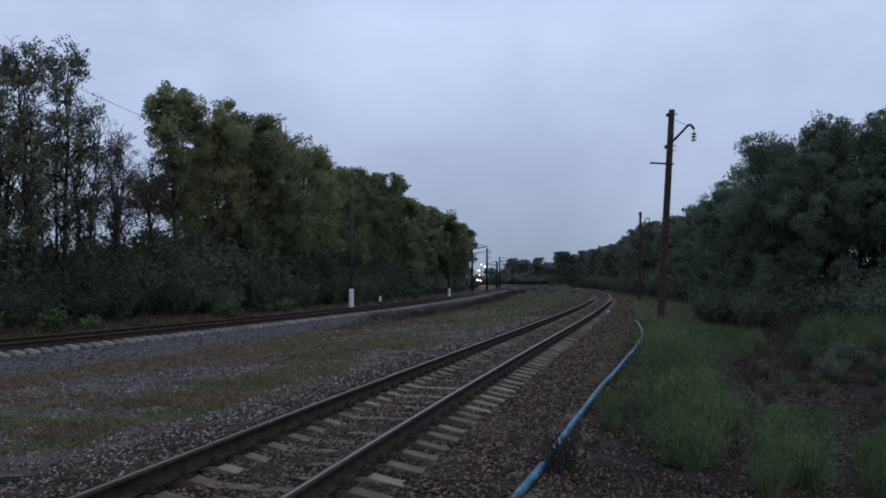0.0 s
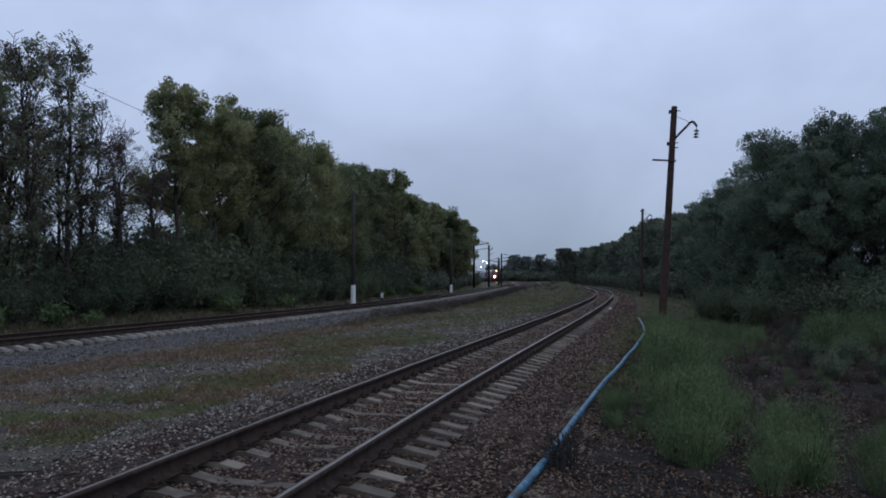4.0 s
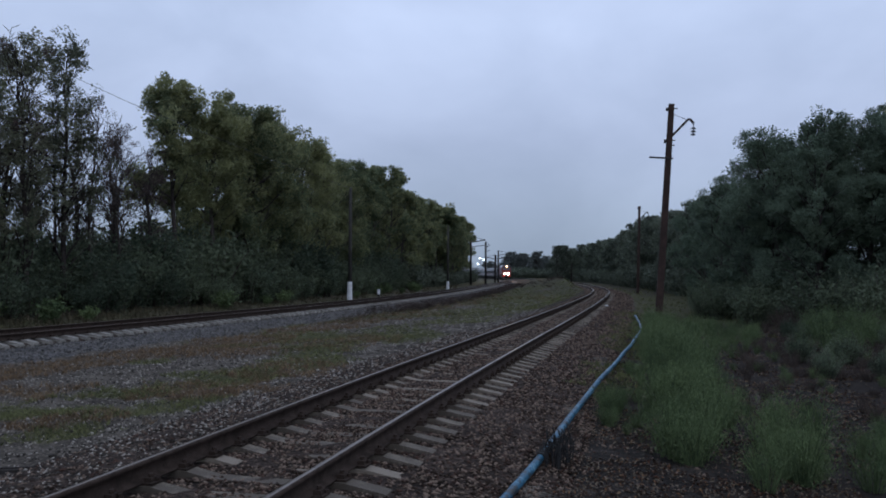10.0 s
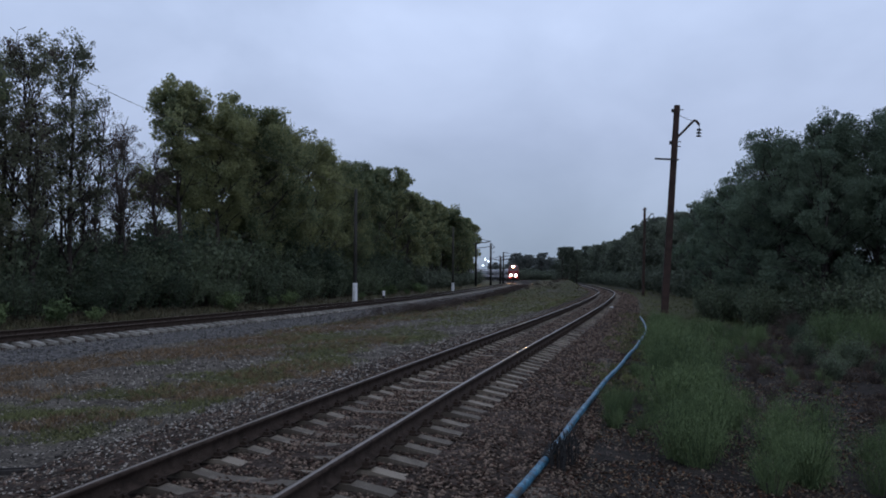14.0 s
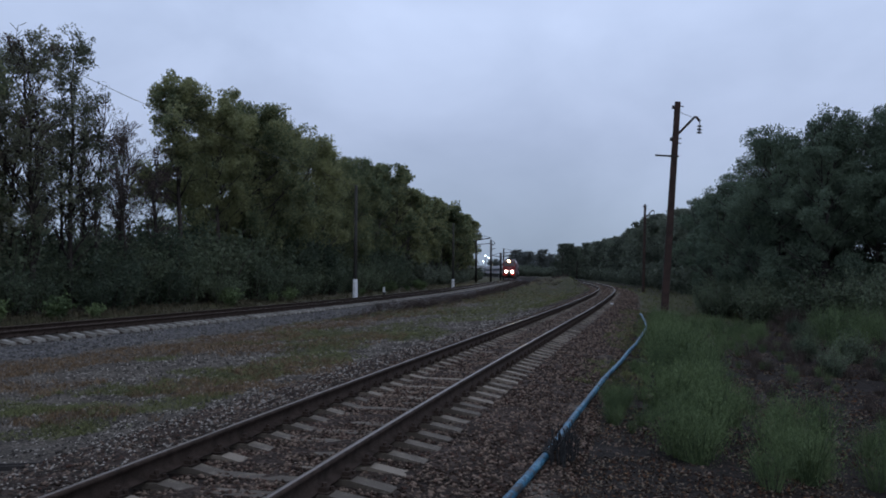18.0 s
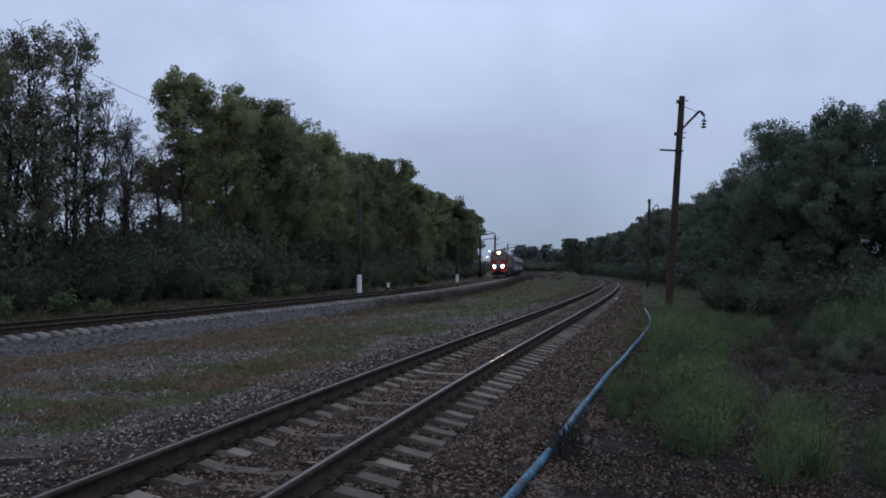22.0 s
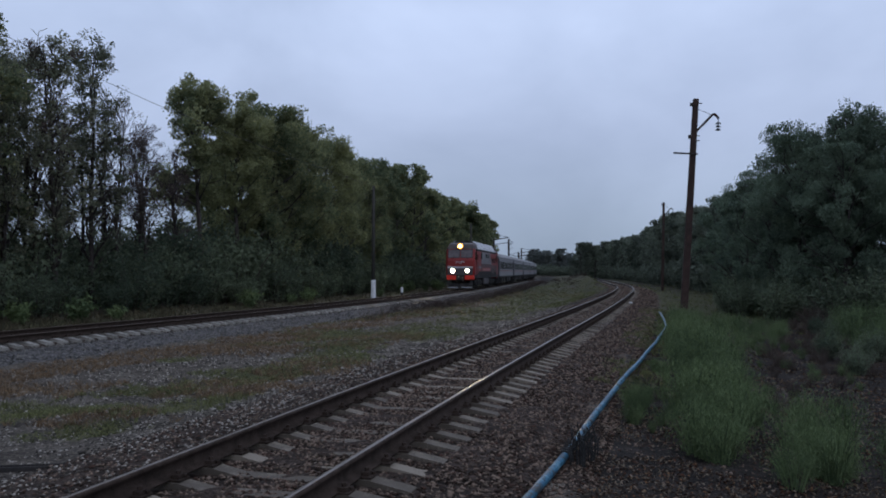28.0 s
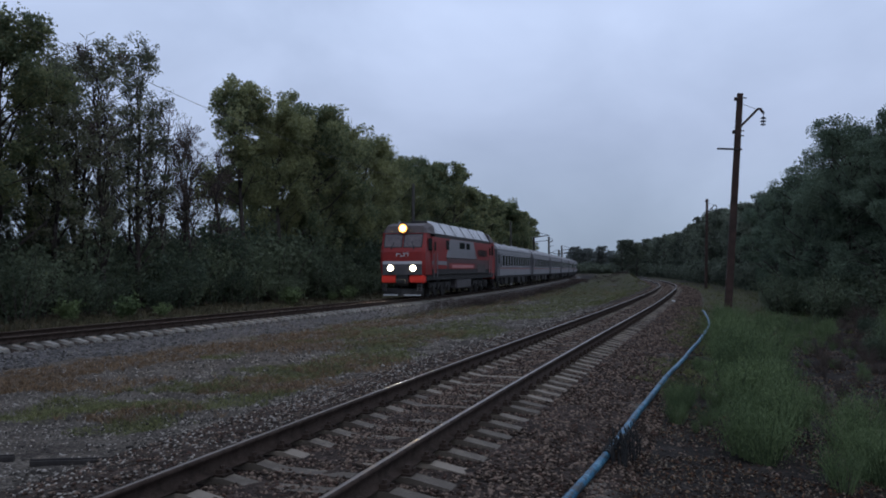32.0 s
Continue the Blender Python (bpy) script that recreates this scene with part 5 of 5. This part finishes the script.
# ---------------------------------------------------------------- weeds by the pipe
weed = [build_shrub(300 + k, "weed_clump", "feathery soft green weed clump beside the pipe", 1.15, 0.62, 22, 1700, 0.033, LEAF_WEED, LEAF_WEED, "weed", 0.3, "weeds beside the pipe", True) for k in range(3)]
dry = [build_shrub(320 + k, "dry_shrub", "brown dry leggy shrub on dark littered ground", 1.5, 1.25, 40, 1100, 0.026, LEAF_SHRUB, LEAF_SHRUB, "shrub", 0.6, "dry shrubs beside the line") for k in range(3)]
tuft = [build_shrub(330 + k, "dry_tuft", "low dark dry tuft at the toe of the ballast bank", 1.5, 1.6, 14, 260, 0.10, LEAF_SHRUB, LEAF_SHRUB, "weed", 0.5, "dry tufts below the bank") for k in range(2)]


def weeds():
    rng = random.Random(9)
    # beds of feathery weeds: from y, to y, from and to bearing (x over y), how many, size
    for y0, y1, b0, b1, n, low, high in ((27, 36, 0.262, 0.40, 58, 0.3, 0.8), (20, 27, 0.262, 0.308, 20, 0.5, 1.05), (15, 20.5, 0.262, 0.335, 22, 0.4, 1.1), (12.2, 15.5, 0.275, 0.345, 15, 0.35, 1.0),
                                         (9.4, 12.2, 0.285, 0.365, 16, 0.25, 0.75), (11, 13.8, 0.205, 0.268, 17, 0.15, 0.42), (13.5, 18, 0.225, 0.262, 9, 0.15, 0.4), (8.6, 11.4, 0.40, 0.475, 15, 0.25, 0.7),
                                         (9.2, 12.4, 0.52, 0.60, 13, 0.25, 0.65), (23, 27, 0.33, 0.42, 8, 0.2, 0.5), (12.5, 16, 0.36, 0.43, 4, 0.15, 0.35)):
        for k in range(n):
            y, bearing = rng.uniform(y0, y1), rng.uniform(b0, b1)
            x = y * bearing
            if x > np.interp(y, py, px) + 0.25:
                plant(weed, float(x), y, rng.uniform(low, high))
    for k in range(210):
        y, side = 13.5 * (36 / 13.5) ** rng.random(), rng.uniform(0.38, 0.70)
        if y > 19 or side > 0.53 or k % 4 == 0:
            plant(dry, y * side, y, rng.uniform(0.12, 0.26) if y < 19 else rng.uniform(0.14, 0.33))
    for k in range(46):
        y = rng.uniform(12.5, 27)
        plant(weed, y * rng.uniform(0.36, 0.64), y, rng.uniform(0.10, 0.30))
    for k in range(16):
        y = rng.uniform(21, 31)
        plant(weed, y * rng.uniform(0.44, 0.66), y, rng.uniform(0.4, 0.8))
    for k in range(26):
        y = rng.uniform(19, 33)
        plant(thicket, y * rng.uniform(0.43, 0.68), y, rng.uniform(0.18, 0.45))
    for k in range(16):
        y = rng.uniform(30, 36)
        plant(dry, y * rng.uniform(0.43, 0.66), y, rng.uniform(0.4, 0.8))
    for k in range(16):
        y = rng.uniform(24, 33)
        plant(weed, y * rng.uniform(0.47, 0.68), y, rng.uniform(0.8, 1.5))
    for k in range(250):
        x, y, _ = FAR.at(84 + 131 * rng.random() ** 0.8, 3.1 + 2.0 * rng.random())
        plant(tuft, float(x), float(y), rng.uniform(0.2, 0.5))

    # rough growth on the rise where the near track bends away
    for k in range(60):
        y = rng.uniform(98, 150)
        x = y * rng.uniform(0.10, 0.215)
        if NEAR.side(x, y) < -3 and FAR.side(x, y) > 6:
            plant(tuft, float(x), y, rng.uniform(0.15, 0.5))


weeds()


# ---------------------------------------------------------------- loose stones and grass
def stone_mesh(name, x, y, z, size, seed):
    """Angular stones, each a squashed and twisted pointed lump with a flat underside."""
    rng = np.random.default_rng(seed)
    n = len(x)
    base = np.array([(1, 0, -0.15), (0, 1, -0.15), (-1, 0, -0.15), (0, -1, -0.15), (0, 0, 1)], float)
    tri = np.array([(0, 1, 4), (1, 2, 4), (2, 3, 4), (3, 0, 4), (2, 1, 0), (3, 2, 0)])
    v = base[None] * rng.uniform(0.55, 1.25, (n, 5, 1)) + rng.normal(size=(n, 5, 3)) * 0.22
    v[:, :, 2] *= 0.62
    a = rng.uniform(0, 6.283, n)
    c, s = np.cos(a)[:, None], np.sin(a)[:, None]
    vx, vy = v[:, :, 0] * c - v[:, :, 1] * s, v[:, :, 0] * s + v[:, :, 1] * c
    v = np.stack([vx, vy, v[:, :, 2]], -1) * size[:, None, None]
    v += np.stack([x, y, z], -1)[:, None]
    f = (tri[None] + 5 * np.arange(n)[:, None, None]).reshape(-1, 3)
    return polys(name, v.reshape(-1, 3), f)


def strew(line, bands, name, material, label, seed, height):
    """Stones over bands of (from s, to s, from offset, to offset, per square metre, size)."""
    rng = np.random.default_rng(seed)
    sx, sy, sz, ss = [], [], [], []
    for s0, s1, o0, o1, per, size in bands:
        n = int((s1 - s0) * (o1 - o0) * per)
        s, o = rng.uniform(s0, s1, n), rng.uniform(o0, o1, n)
        x, y, _ = line.at(s, o)
        z = height(x, y, s, o)
        keep = z > -90
        r = size * rng.uniform(0.55, 1.3, n)
        sx.append(x[keep]), sy.append(y[keep]), sz.append(z[keep] + r[keep] * 0.12), ss.append(r[keep])
    me = stone_mesh(name, np.concatenate(sx), np.concatenate(sy), np.concatenate(sz), np.concatenate(ss), seed + 1)
    tagged(link_mesh(name, me, material, None), label, "stones", kind="stuff")


def near_bed(x, y, s, o):
    h = np.interp(o, [c[0] for c in NEAR_CROSS], [c[1] for c in NEAR_CROSS])
    along = np.mod(s - 17.0 + 0.27175, 0.5435) - 0.27175
    on = (np.abs(along) < np.where(o > 0.86, 0.125, 0.045 + 0.09 * vnoise(x * 5, y * 5, 18))) & (np.abs(o) < 1.37) & ((np.abs(o) > 0.45) | (vnoise(x * 4, y * 4, 8) > 0.52))
    rail = np.abs(np.abs(o) - 0.7975) < 0.09
    return np.where(on | rail, -99, h)


strew(NEAR, [(18.5, 31, -1.45, 2.9, 430, 0.028), (18.5, 31, -2.7, -1.45, 170, 0.026), (18.5, 34, -0.7, 0.7, 230, 0.027), (31, 44, -1.6, 2.9, 200, 0.036), (31, 44, -2.7, -1.6, 60, 0.034), (44, 62, -1.7, 2.9, 90, 0.046), (62, 100, -1.7, 2.9, 36, 0.066), (100, 150, -1.7, 2.9, 14, 0.1)], "ballast_stones", STONE, "brown and grey crushed stone ballast around the near track", 41, near_bed)
strew(FAR, [(62, 82, 1.45, 3.6, 120, 0.040), (82, 115, 1.45, 3.6, 45, 0.055)], "ballast_stones", STONE_FAR, "bluish grey crushed stone on the main track's bank", 43,
      lambda x, y, s, o: -0.15 + np.interp(o, [1.4, 1.9, 3.3, 4], [-0.33, -0.38, -0.62, -0.62]))


def field_height(x, y, s, o):
    bald = vnoise(x * 0.55, y * 0.40, 11) + 0.4 * vnoise(x * 1.4, y * 1.0, 12)
    return np.where((bald < 1.45) & (patch(x, y, GREEN_PATCHES) < 0.85) & ((patch(x, y, [(-5.2, 8.9, 1.5, 0.9)]) < 0.5) | (vnoise(x * 9, y * 9, 73) > 0.5)), ground_height(x, y), -99)


strew(NEAR, [(20, 31, -9.5, -2.6, 210, 0.018), (31, 42, -12, -2.6, 80, 0.025), (42, 56, -12, -2.7, 30, 0.034), (56, 80, -12, -2.7, 8, 0.05), (20, 36, -3.4, -2.2, 120, 0.022), (20, 40, -8.5, -2.7, 11, 0.04)], "gravel_stones", GRAVEL, "loose pale gravel between the tracks", 45, field_height)
strew(NEAR, [(18.5, 31, -2.75, -1.42, 210, 0.024), (31, 44, -2.75, -1.6, 110, 0.03), (44, 62, -2.75, -1.7, 45, 0.04)], "shoulder_gravel", GRAVEL, "pale and grey gravel on the ballast shoulder", 48, near_bed)
strew(NEAR, [(20, 32, 2.6, 6.0, 80, 0.019), (19, 30, 2.6, 5.4, 26, 0.032), (29, 36, 4.5, 9.5, 34, 0.022), (32, 46, 3.0, 11, 16, 0.026)], "litter_stones", STONE, "loose stones and dead leaves on dark ground", 47, lambda x, y, s, o: ground_height(x, y))


def blades(name, x, y, height, material, label, seed, per=7, wide=0.012, lean=0.5):
    """Grass in tufts, each blade a bent taper of two quads."""
    rng = np.random.default_rng(seed)
    n = len(x) * per
    h = np.repeat(height, per) * rng.uniform(0.5, 1.2, n)
    bx, by = np.repeat(x, per) + rng.normal(size=n) * 0.35 * h, np.repeat(y, per) + rng.normal(size=n) * 0.35 * h
    bz = ground_height(bx, by) - 0.01
    a = rng.uniform(0, 6.283, n)
    l = rng.normal(size=(n, 2)) * lean * h[:, None]
    w = wide * (0.5 + h * 3) * rng.uniform(0.6, 1.3, n)
    wx, wy = np.cos(a) * w, np.sin(a) * w
    v = np.stack([np.stack([bx - wx, by - wy, bz], -1), np.stack([bx + wx, by + wy, bz], -1),
                  np.stack([bx + wx * 0.6 + l[:, 0] * 0.35, by + wy * 0.6 + l[:, 1] * 0.35, bz + h * 0.6], -1), np.stack([bx - wx * 0.6 + l[:, 0] * 0.35, by - wy * 0.6 + l[:, 1] * 0.35, bz + h * 0.6], -1),
                  np.stack([bx + wx * 0.15 + l[:, 0], by + l[:, 1], bz + h], -1), np.stack([bx - wx * 0.15 + l[:, 0], by + l[:, 1], bz + h], -1)], 1)
    f = (np.array([(0, 1, 2, 3), (3, 2, 4, 5)])[None] + 6 * np.arange(n)[:, None, None]).reshape(-1, 4)
    tagged(link_mesh(name, polys(name, v.reshape(-1, 3), f), material, None), label, "grass", kind="stuff")


def grow(seed, n, x0, x1, y0, y1, which, threshold, ok):
    """Places, denser near the viewer, where a zone of the ground is strong enough."""
    rng = np.random.default_rng(seed)
    y = y0 * (y1 / y0) ** rng.random(n)
    x = rng.uniform(x0, x1, n) * y
    dn, df = NEAR.side(x, y), FAR.side(x, y)
    z = zones(x, y, dn, df)[which] + 0.25 * (vnoise(x * 2.3, y * 2.3, 17) - 0.5)
    keep = (z > threshold) & ok(dn, df)
    return x[keep], y[keep]


def lawns():
    def between(dn, df):
        return (dn < -2.5) & (df > 3.6)
    x, y = grow(51, 60000, -0.85, 0.30, 6.5, 110, 0, 0.34, between)
    blades("short_grass", x, y, 0.038 + 0.0015 * y + 0.05 * vnoise(x * 1.7, y * 1.7, 5) ** 2, GRASS_GREEN, "patches of short green grass between the tracks", 52, per=6, wide=0.009, lean=0.9)
    x, y = grow(53, 36000, -0.85, 0.30, 6.5, 90, 1, 0.32, between)
    blades("dry_grass", x, y, 0.05 + 0.0016 * y + 0.05 * vnoise(x, y, 6), GRASS_DRY, "patches of brown dry grass between the tracks", 54, wide=0.009, lean=0.9)
    x, y = grow(55, 4500, 0.05, 0.6, 30, 140, 0, 0.28, lambda dn, df: dn > 3.0)
    blades("rough_grass", x, y, 0.08 + 0.002 * y, GRASS_GREEN, "rough green grass beside the near track", 56)
    x, y = grow(59, 5200, 0.10, 0.36, 15, 44, 0, -1.0, lambda dn, df: (dn > 2.0) & (dn < 3.6))
    keep = vnoise(x * 0.9, y * 0.5, 60) > 0.42 - 0.012 * (y - 15)
    blades("toe_grass", x[keep], y[keep], 0.05 + 0.0022 * y[keep], GRASS_GREEN, "thin green grass along the ballast toe", 60)
    x, y = grow(65, 9000, 0.02, 0.30, 46, 150, 0, -1.0, lambda dn, df: (dn < -1.55) & (dn > -3.6))
    blades("shoulder_grass", x, y, 0.07 + 0.0016 * y, GRASS_GREEN, "grass grown over the shoulder of the near track", 66, per=5)
    x, y = grow(57, 12000, -0.85, 0.02, 26, 170, 0, 0.3, lambda dn, df: (df < -3.2) & (df > -9))
    blades("verge_grass", x, y, 0.28 + 0.001 * y, VERGE, "long dull grass along the foot of the trees", 58)


lawns()


def litter(name, x, y, size, label, seed):
    """Dead leaves and chips lying on the ground, each a curled four-cornered flake."""
    rng = np.random.default_rng(seed)
    n = len(x)
    c = np.stack([x, y, ground_height(x, y) + 0.012], -1)
    a = rng.uniform(0, 6.283, n)
    u = np.stack([np.cos(a), np.sin(a), rng.normal(size=n) * 0.35], -1) * (size * rng.uniform(0.5, 1.6, n))[:, None]
    w = np.stack([-np.sin(a), np.cos(a), rng.normal(size=n) * 0.35], -1) * (size * rng.uniform(0.25, 0.8, n))[:, None]
    lift = np.stack([np.zeros(n), np.zeros(n), size * 0.5], -1)
    v = np.stack([c - u, c - w + lift, c + u, c + w + lift], 1).reshape(-1, 3)
    f = (np.array([(0, 1, 2), (0, 2, 3)])[None] + 4 * np.arange(n)[:, None, None]).reshape(-1, 3)
    tagged(link_mesh(name, polys(name, v, f), LITTER, None), label, "leaf litter", kind="stuff")


def fallen_leaves():
    rng = np.random.default_rng(61)
    y = 7.5 * (34 / 7.5) ** rng.random(26000)
    x = y * rng.uniform(0.14, 0.64, 26000)
    keep = (NEAR.side(x, y) > 2.7) & (vnoise(x * 1.2, y * 1.2, 62) > 0.3)
    x, y = x[keep], y[keep]
    litter("leaf_litter", x, y, 0.009 + 0.0011 * y, "brown and ochre dead leaves strewn on dark ground", 63)
    # paler rubbish in the clearing beyond the weeds
    y = rng.uniform(10, 15.5, 420)
    x = y * rng.uniform(0.40, 0.60, 420)
    litter("debris", x, y, 0.028 + 0.0 * y, "scraps of pale and brown debris on dark ground", 64)


fallen_leaves()


# ---------------------------------------------------------------- small things
def small_things():
    # power wire from mast to mast
    w = thing("power_wire", pose(0, 0, 0), "thin dark power wire strung along the masts", "wire")
    bm = bmesh.new()
    x, y, _ = FAR.at(52.0, -2.9)
    tube(bm, [(float(x), float(y), 11.2), (-15.86, 25.1, 9.76), (-13.65, 34.2, 9.06), (-10.5, 47.0, 8.55), (-7.1, 61.3, 8.3)], 0.011, 5)
    part("strand", bm, WIRE, w)
    # half-buried rusty bars
    for x, y, rz, length in ((-4.64, 8.23, 11, 0.86), (-5.75, 8.4, 14, 0.62)):
        b = thing("rusty_bar", pose(x, y, float(ground_height(np.array(x), np.array(y))) + 0.02, 0, 0, rz), "dark rusty steel bar lying in the gravel", "metal bar", "scrap bars")
        bm = bmesh.new()
        box(bm, -length / 2, length / 2, -0.03, 0.03, -0.03, 0.03, 0.006)
        box(bm, -length / 2, length / 2, -0.008, 0.008, 0.03, 0.05, 0.003)
        part("bar", bm, IRON, b)
    # a lone white stone on the shoulder of the near track
    ws = thing("white_stone", pose(10.2, 49.0, float(np.interp(NEAR.side(np.array(10.2), np.array(49.0)), [c[0] for c in NEAR_CROSS], [c[1] for c in NEAR_CROSS])) + 0.03), "lone whitewashed stone on the ballast shoulder", "stone")
    bm = bmesh.new()
    bmesh.ops.create_icosphere(bm, subdivisions=2, radius=0.09)
    for v in bm.verts:
        v.co = Vector((v.co.x * 1.3, v.co.y, v.co.z * 0.6)) * (0.85 + 0.3 * noise.random())
    part("stone", bm, WHITEWASH, ws)
    # trackside marker
    x, y, th = FAR.at(112.5, -2.4)
    mk = thing("marker_post", pose(float(x), float(y), -0.62, 0, 0, -math.degrees(th)), "small white and black trackside marker post", "marker post")
    for z0, z1, material in ((0.0, 0.26, WHITEWASH), (0.26, 0.52, RUBBER), (0.52, 0.95, WHITEWASH)):
        bm = bmesh.new()
        box(bm, -0.09, 0.09, -0.09, 0.09, z0, z1, 0.01)
        part("band", bm, material, mk)
    # black tape and burnt stalks on the pipe
    rag = thing("tape_wrap", pose(float(np.interp(9.12, py, px)), 9.12, -0.355, 0, 0, -17), "tattered black tape wound round the blue pipe", "tape")
    rng = random.Random(3)
    for k in range(6):
        y = -0.25 + 0.10 * k + rng.uniform(-0.02, 0.02)
        bm = bmesh.new()
        tube(bm, [(0, y, 0), (0.004, y + 0.035, 0)], 0.051, 10)
        tube(bm, [(0.035, y, 0.02), (0.07, y + 0.03, 0.05 + rng.random() * 0.06)], [0.018, 0.005], 4)
        tube(bm, [(-0.03, y, 0.03), (-0.05, y + 0.02, 0.06 + rng.random() * 0.04)], [0.014, 0.004], 4)
        part("tape", bm, RUBBER, rag)
    for k in range(22):
        y = 8.95 + rng.uniform(-0.3, 0.45)
        x = float(np.interp(y, py, px)) + rng.uniform(0.08, 0.30)
        z = float(ground_height(np.array(x), np.array(y)))
        st = thing("dead_stalk", pose(x, y, z), "blackened dead weed stalk beside the pipe", "weed", "dead stalks by the pipe")
        bm = bmesh.new()
        h = rng.uniform(0.22, 0.5)
        tube(bm, [(0, 0, -0.03), (rng.uniform(-0.02, 0.02), rng.uniform(-0.02, 0.02), h * 0.6), (rng.uniform(-0.05, 0.05), rng.uniform(-0.05, 0.05), h)], [0.012, 0.009, 0.003], 5)
        for j in range(3):
            z1 = h * rng.uniform(0.4, 0.85)
            tube(bm, [(0, 0, z1), (rng.uniform(-0.05, 0.05), rng.uniform(-0.05, 0.05), z1 + 0.07)], [0.010, 0.004], 4)
        part("stalk", bm, RUBBER, st)
    # yard lamps and a hall far beyond the belt
    for x, y, z in ((20.86, 429.5, 10.4), (22.7, 429.4, 9.4), (19.6, 429.5, 7.2)):
        lp = thing("yard_lamp", pose(x, y, -0.4), "tall lit yard lamp far down the line", "lamp post", "yard lamps")
        bm = bmesh.new()
        tube(bm, [(0, 0, 0), (0, 0, z + 0.2)], 0.12, 8)
        part("post", bm, IRON, lp)
        bm = bmesh.new()
        box(bm, -0.34, 0.34, -0.45, -0.1, z + 0.15, z + 0.62, 0.1)
        part("lamp_head", bm, LAMP_STATION, lp, "glowing white lamp head")
    hall = thing("station_hall", pose(8.0, 445, -0.4, 0, 0, 8), "low pale station building far down the line", "building")
    bm = bmesh.new()
    box(bm, -14, 14, 0, 10, 0, 4.4)
    part("wall", bm, POLE_CONCRETE, hall)
    bm = bmesh.new()
    prism(bm, [(-15, 4.4), (15, 4.4), (15, 4.7), (13, 5.6), (-13, 5.6), (-15, 4.7)], -0.8, 10.8)
    part("roof", bm, COACH_ROOF, hall)
    for k in range(8):
        bm = bmesh.new()
        box(bm, -12.4 + k * 3.3, -11 + k * 3.3, -0.03, 0.2, 1.4, 3.2)
        part("window", bm, DARK_GLASS, hall)


small_things()


# ---------------------------------------------------------------- the train
loco = build_loco()
coaches = [build_coach()]
for k in range(6):
    coaches.append(copy_thing(coaches[0], pose(0, 0, 0)))

# arc length of the locomotive's nose along the main track, by time
RUN = [(0, 422), (3, 390.5), (6, 360), (9, 330), (13, 290), (17, 250.5), (19, 229), (21, 203), (23, 177.5), (25, 154.5), (28, 126.6), (29, 118.5), (30, 110.5), (31, 102.6), (32, 95.0)]


def nose(t):
    ends = [(-3, 453.5)] + RUN + [(35, 72.2)]
    return float(np.mean([np.interp(t + d, [r[0] for r in ends], [r[1] for r in ends]) for d in (-0.9, -0.45, 0, 0.45, 0.9)]))


def vehicle_pose(start, front, rear):
    """Pose of a vehicle whose bogies stand at front and rear metres behind its nose."""
    xa, ya, _ = FAR.at(start + front)
    xb, yb, _ = FAR.at(start + rear)
    th = math.atan2(xb - xa, yb - ya)
    x, y = xa - front * math.sin(th), ya - front * math.cos(th)
    return pose(x, y, FAR.z, 0, 0, -math.degrees(th))


def motions():
    times = [k * 0.5 for k in range(65)]
    walk(loco, [(t, vehicle_pose(nose(t), 4.6, 16.4)) for t in times])
    for k, coach in enumerate(coaches):
        walk(coach, [(t, vehicle_pose(nose(t) + 21.6 + 24.6 * k, 3.6, 20.5)) for t in times])


motions()
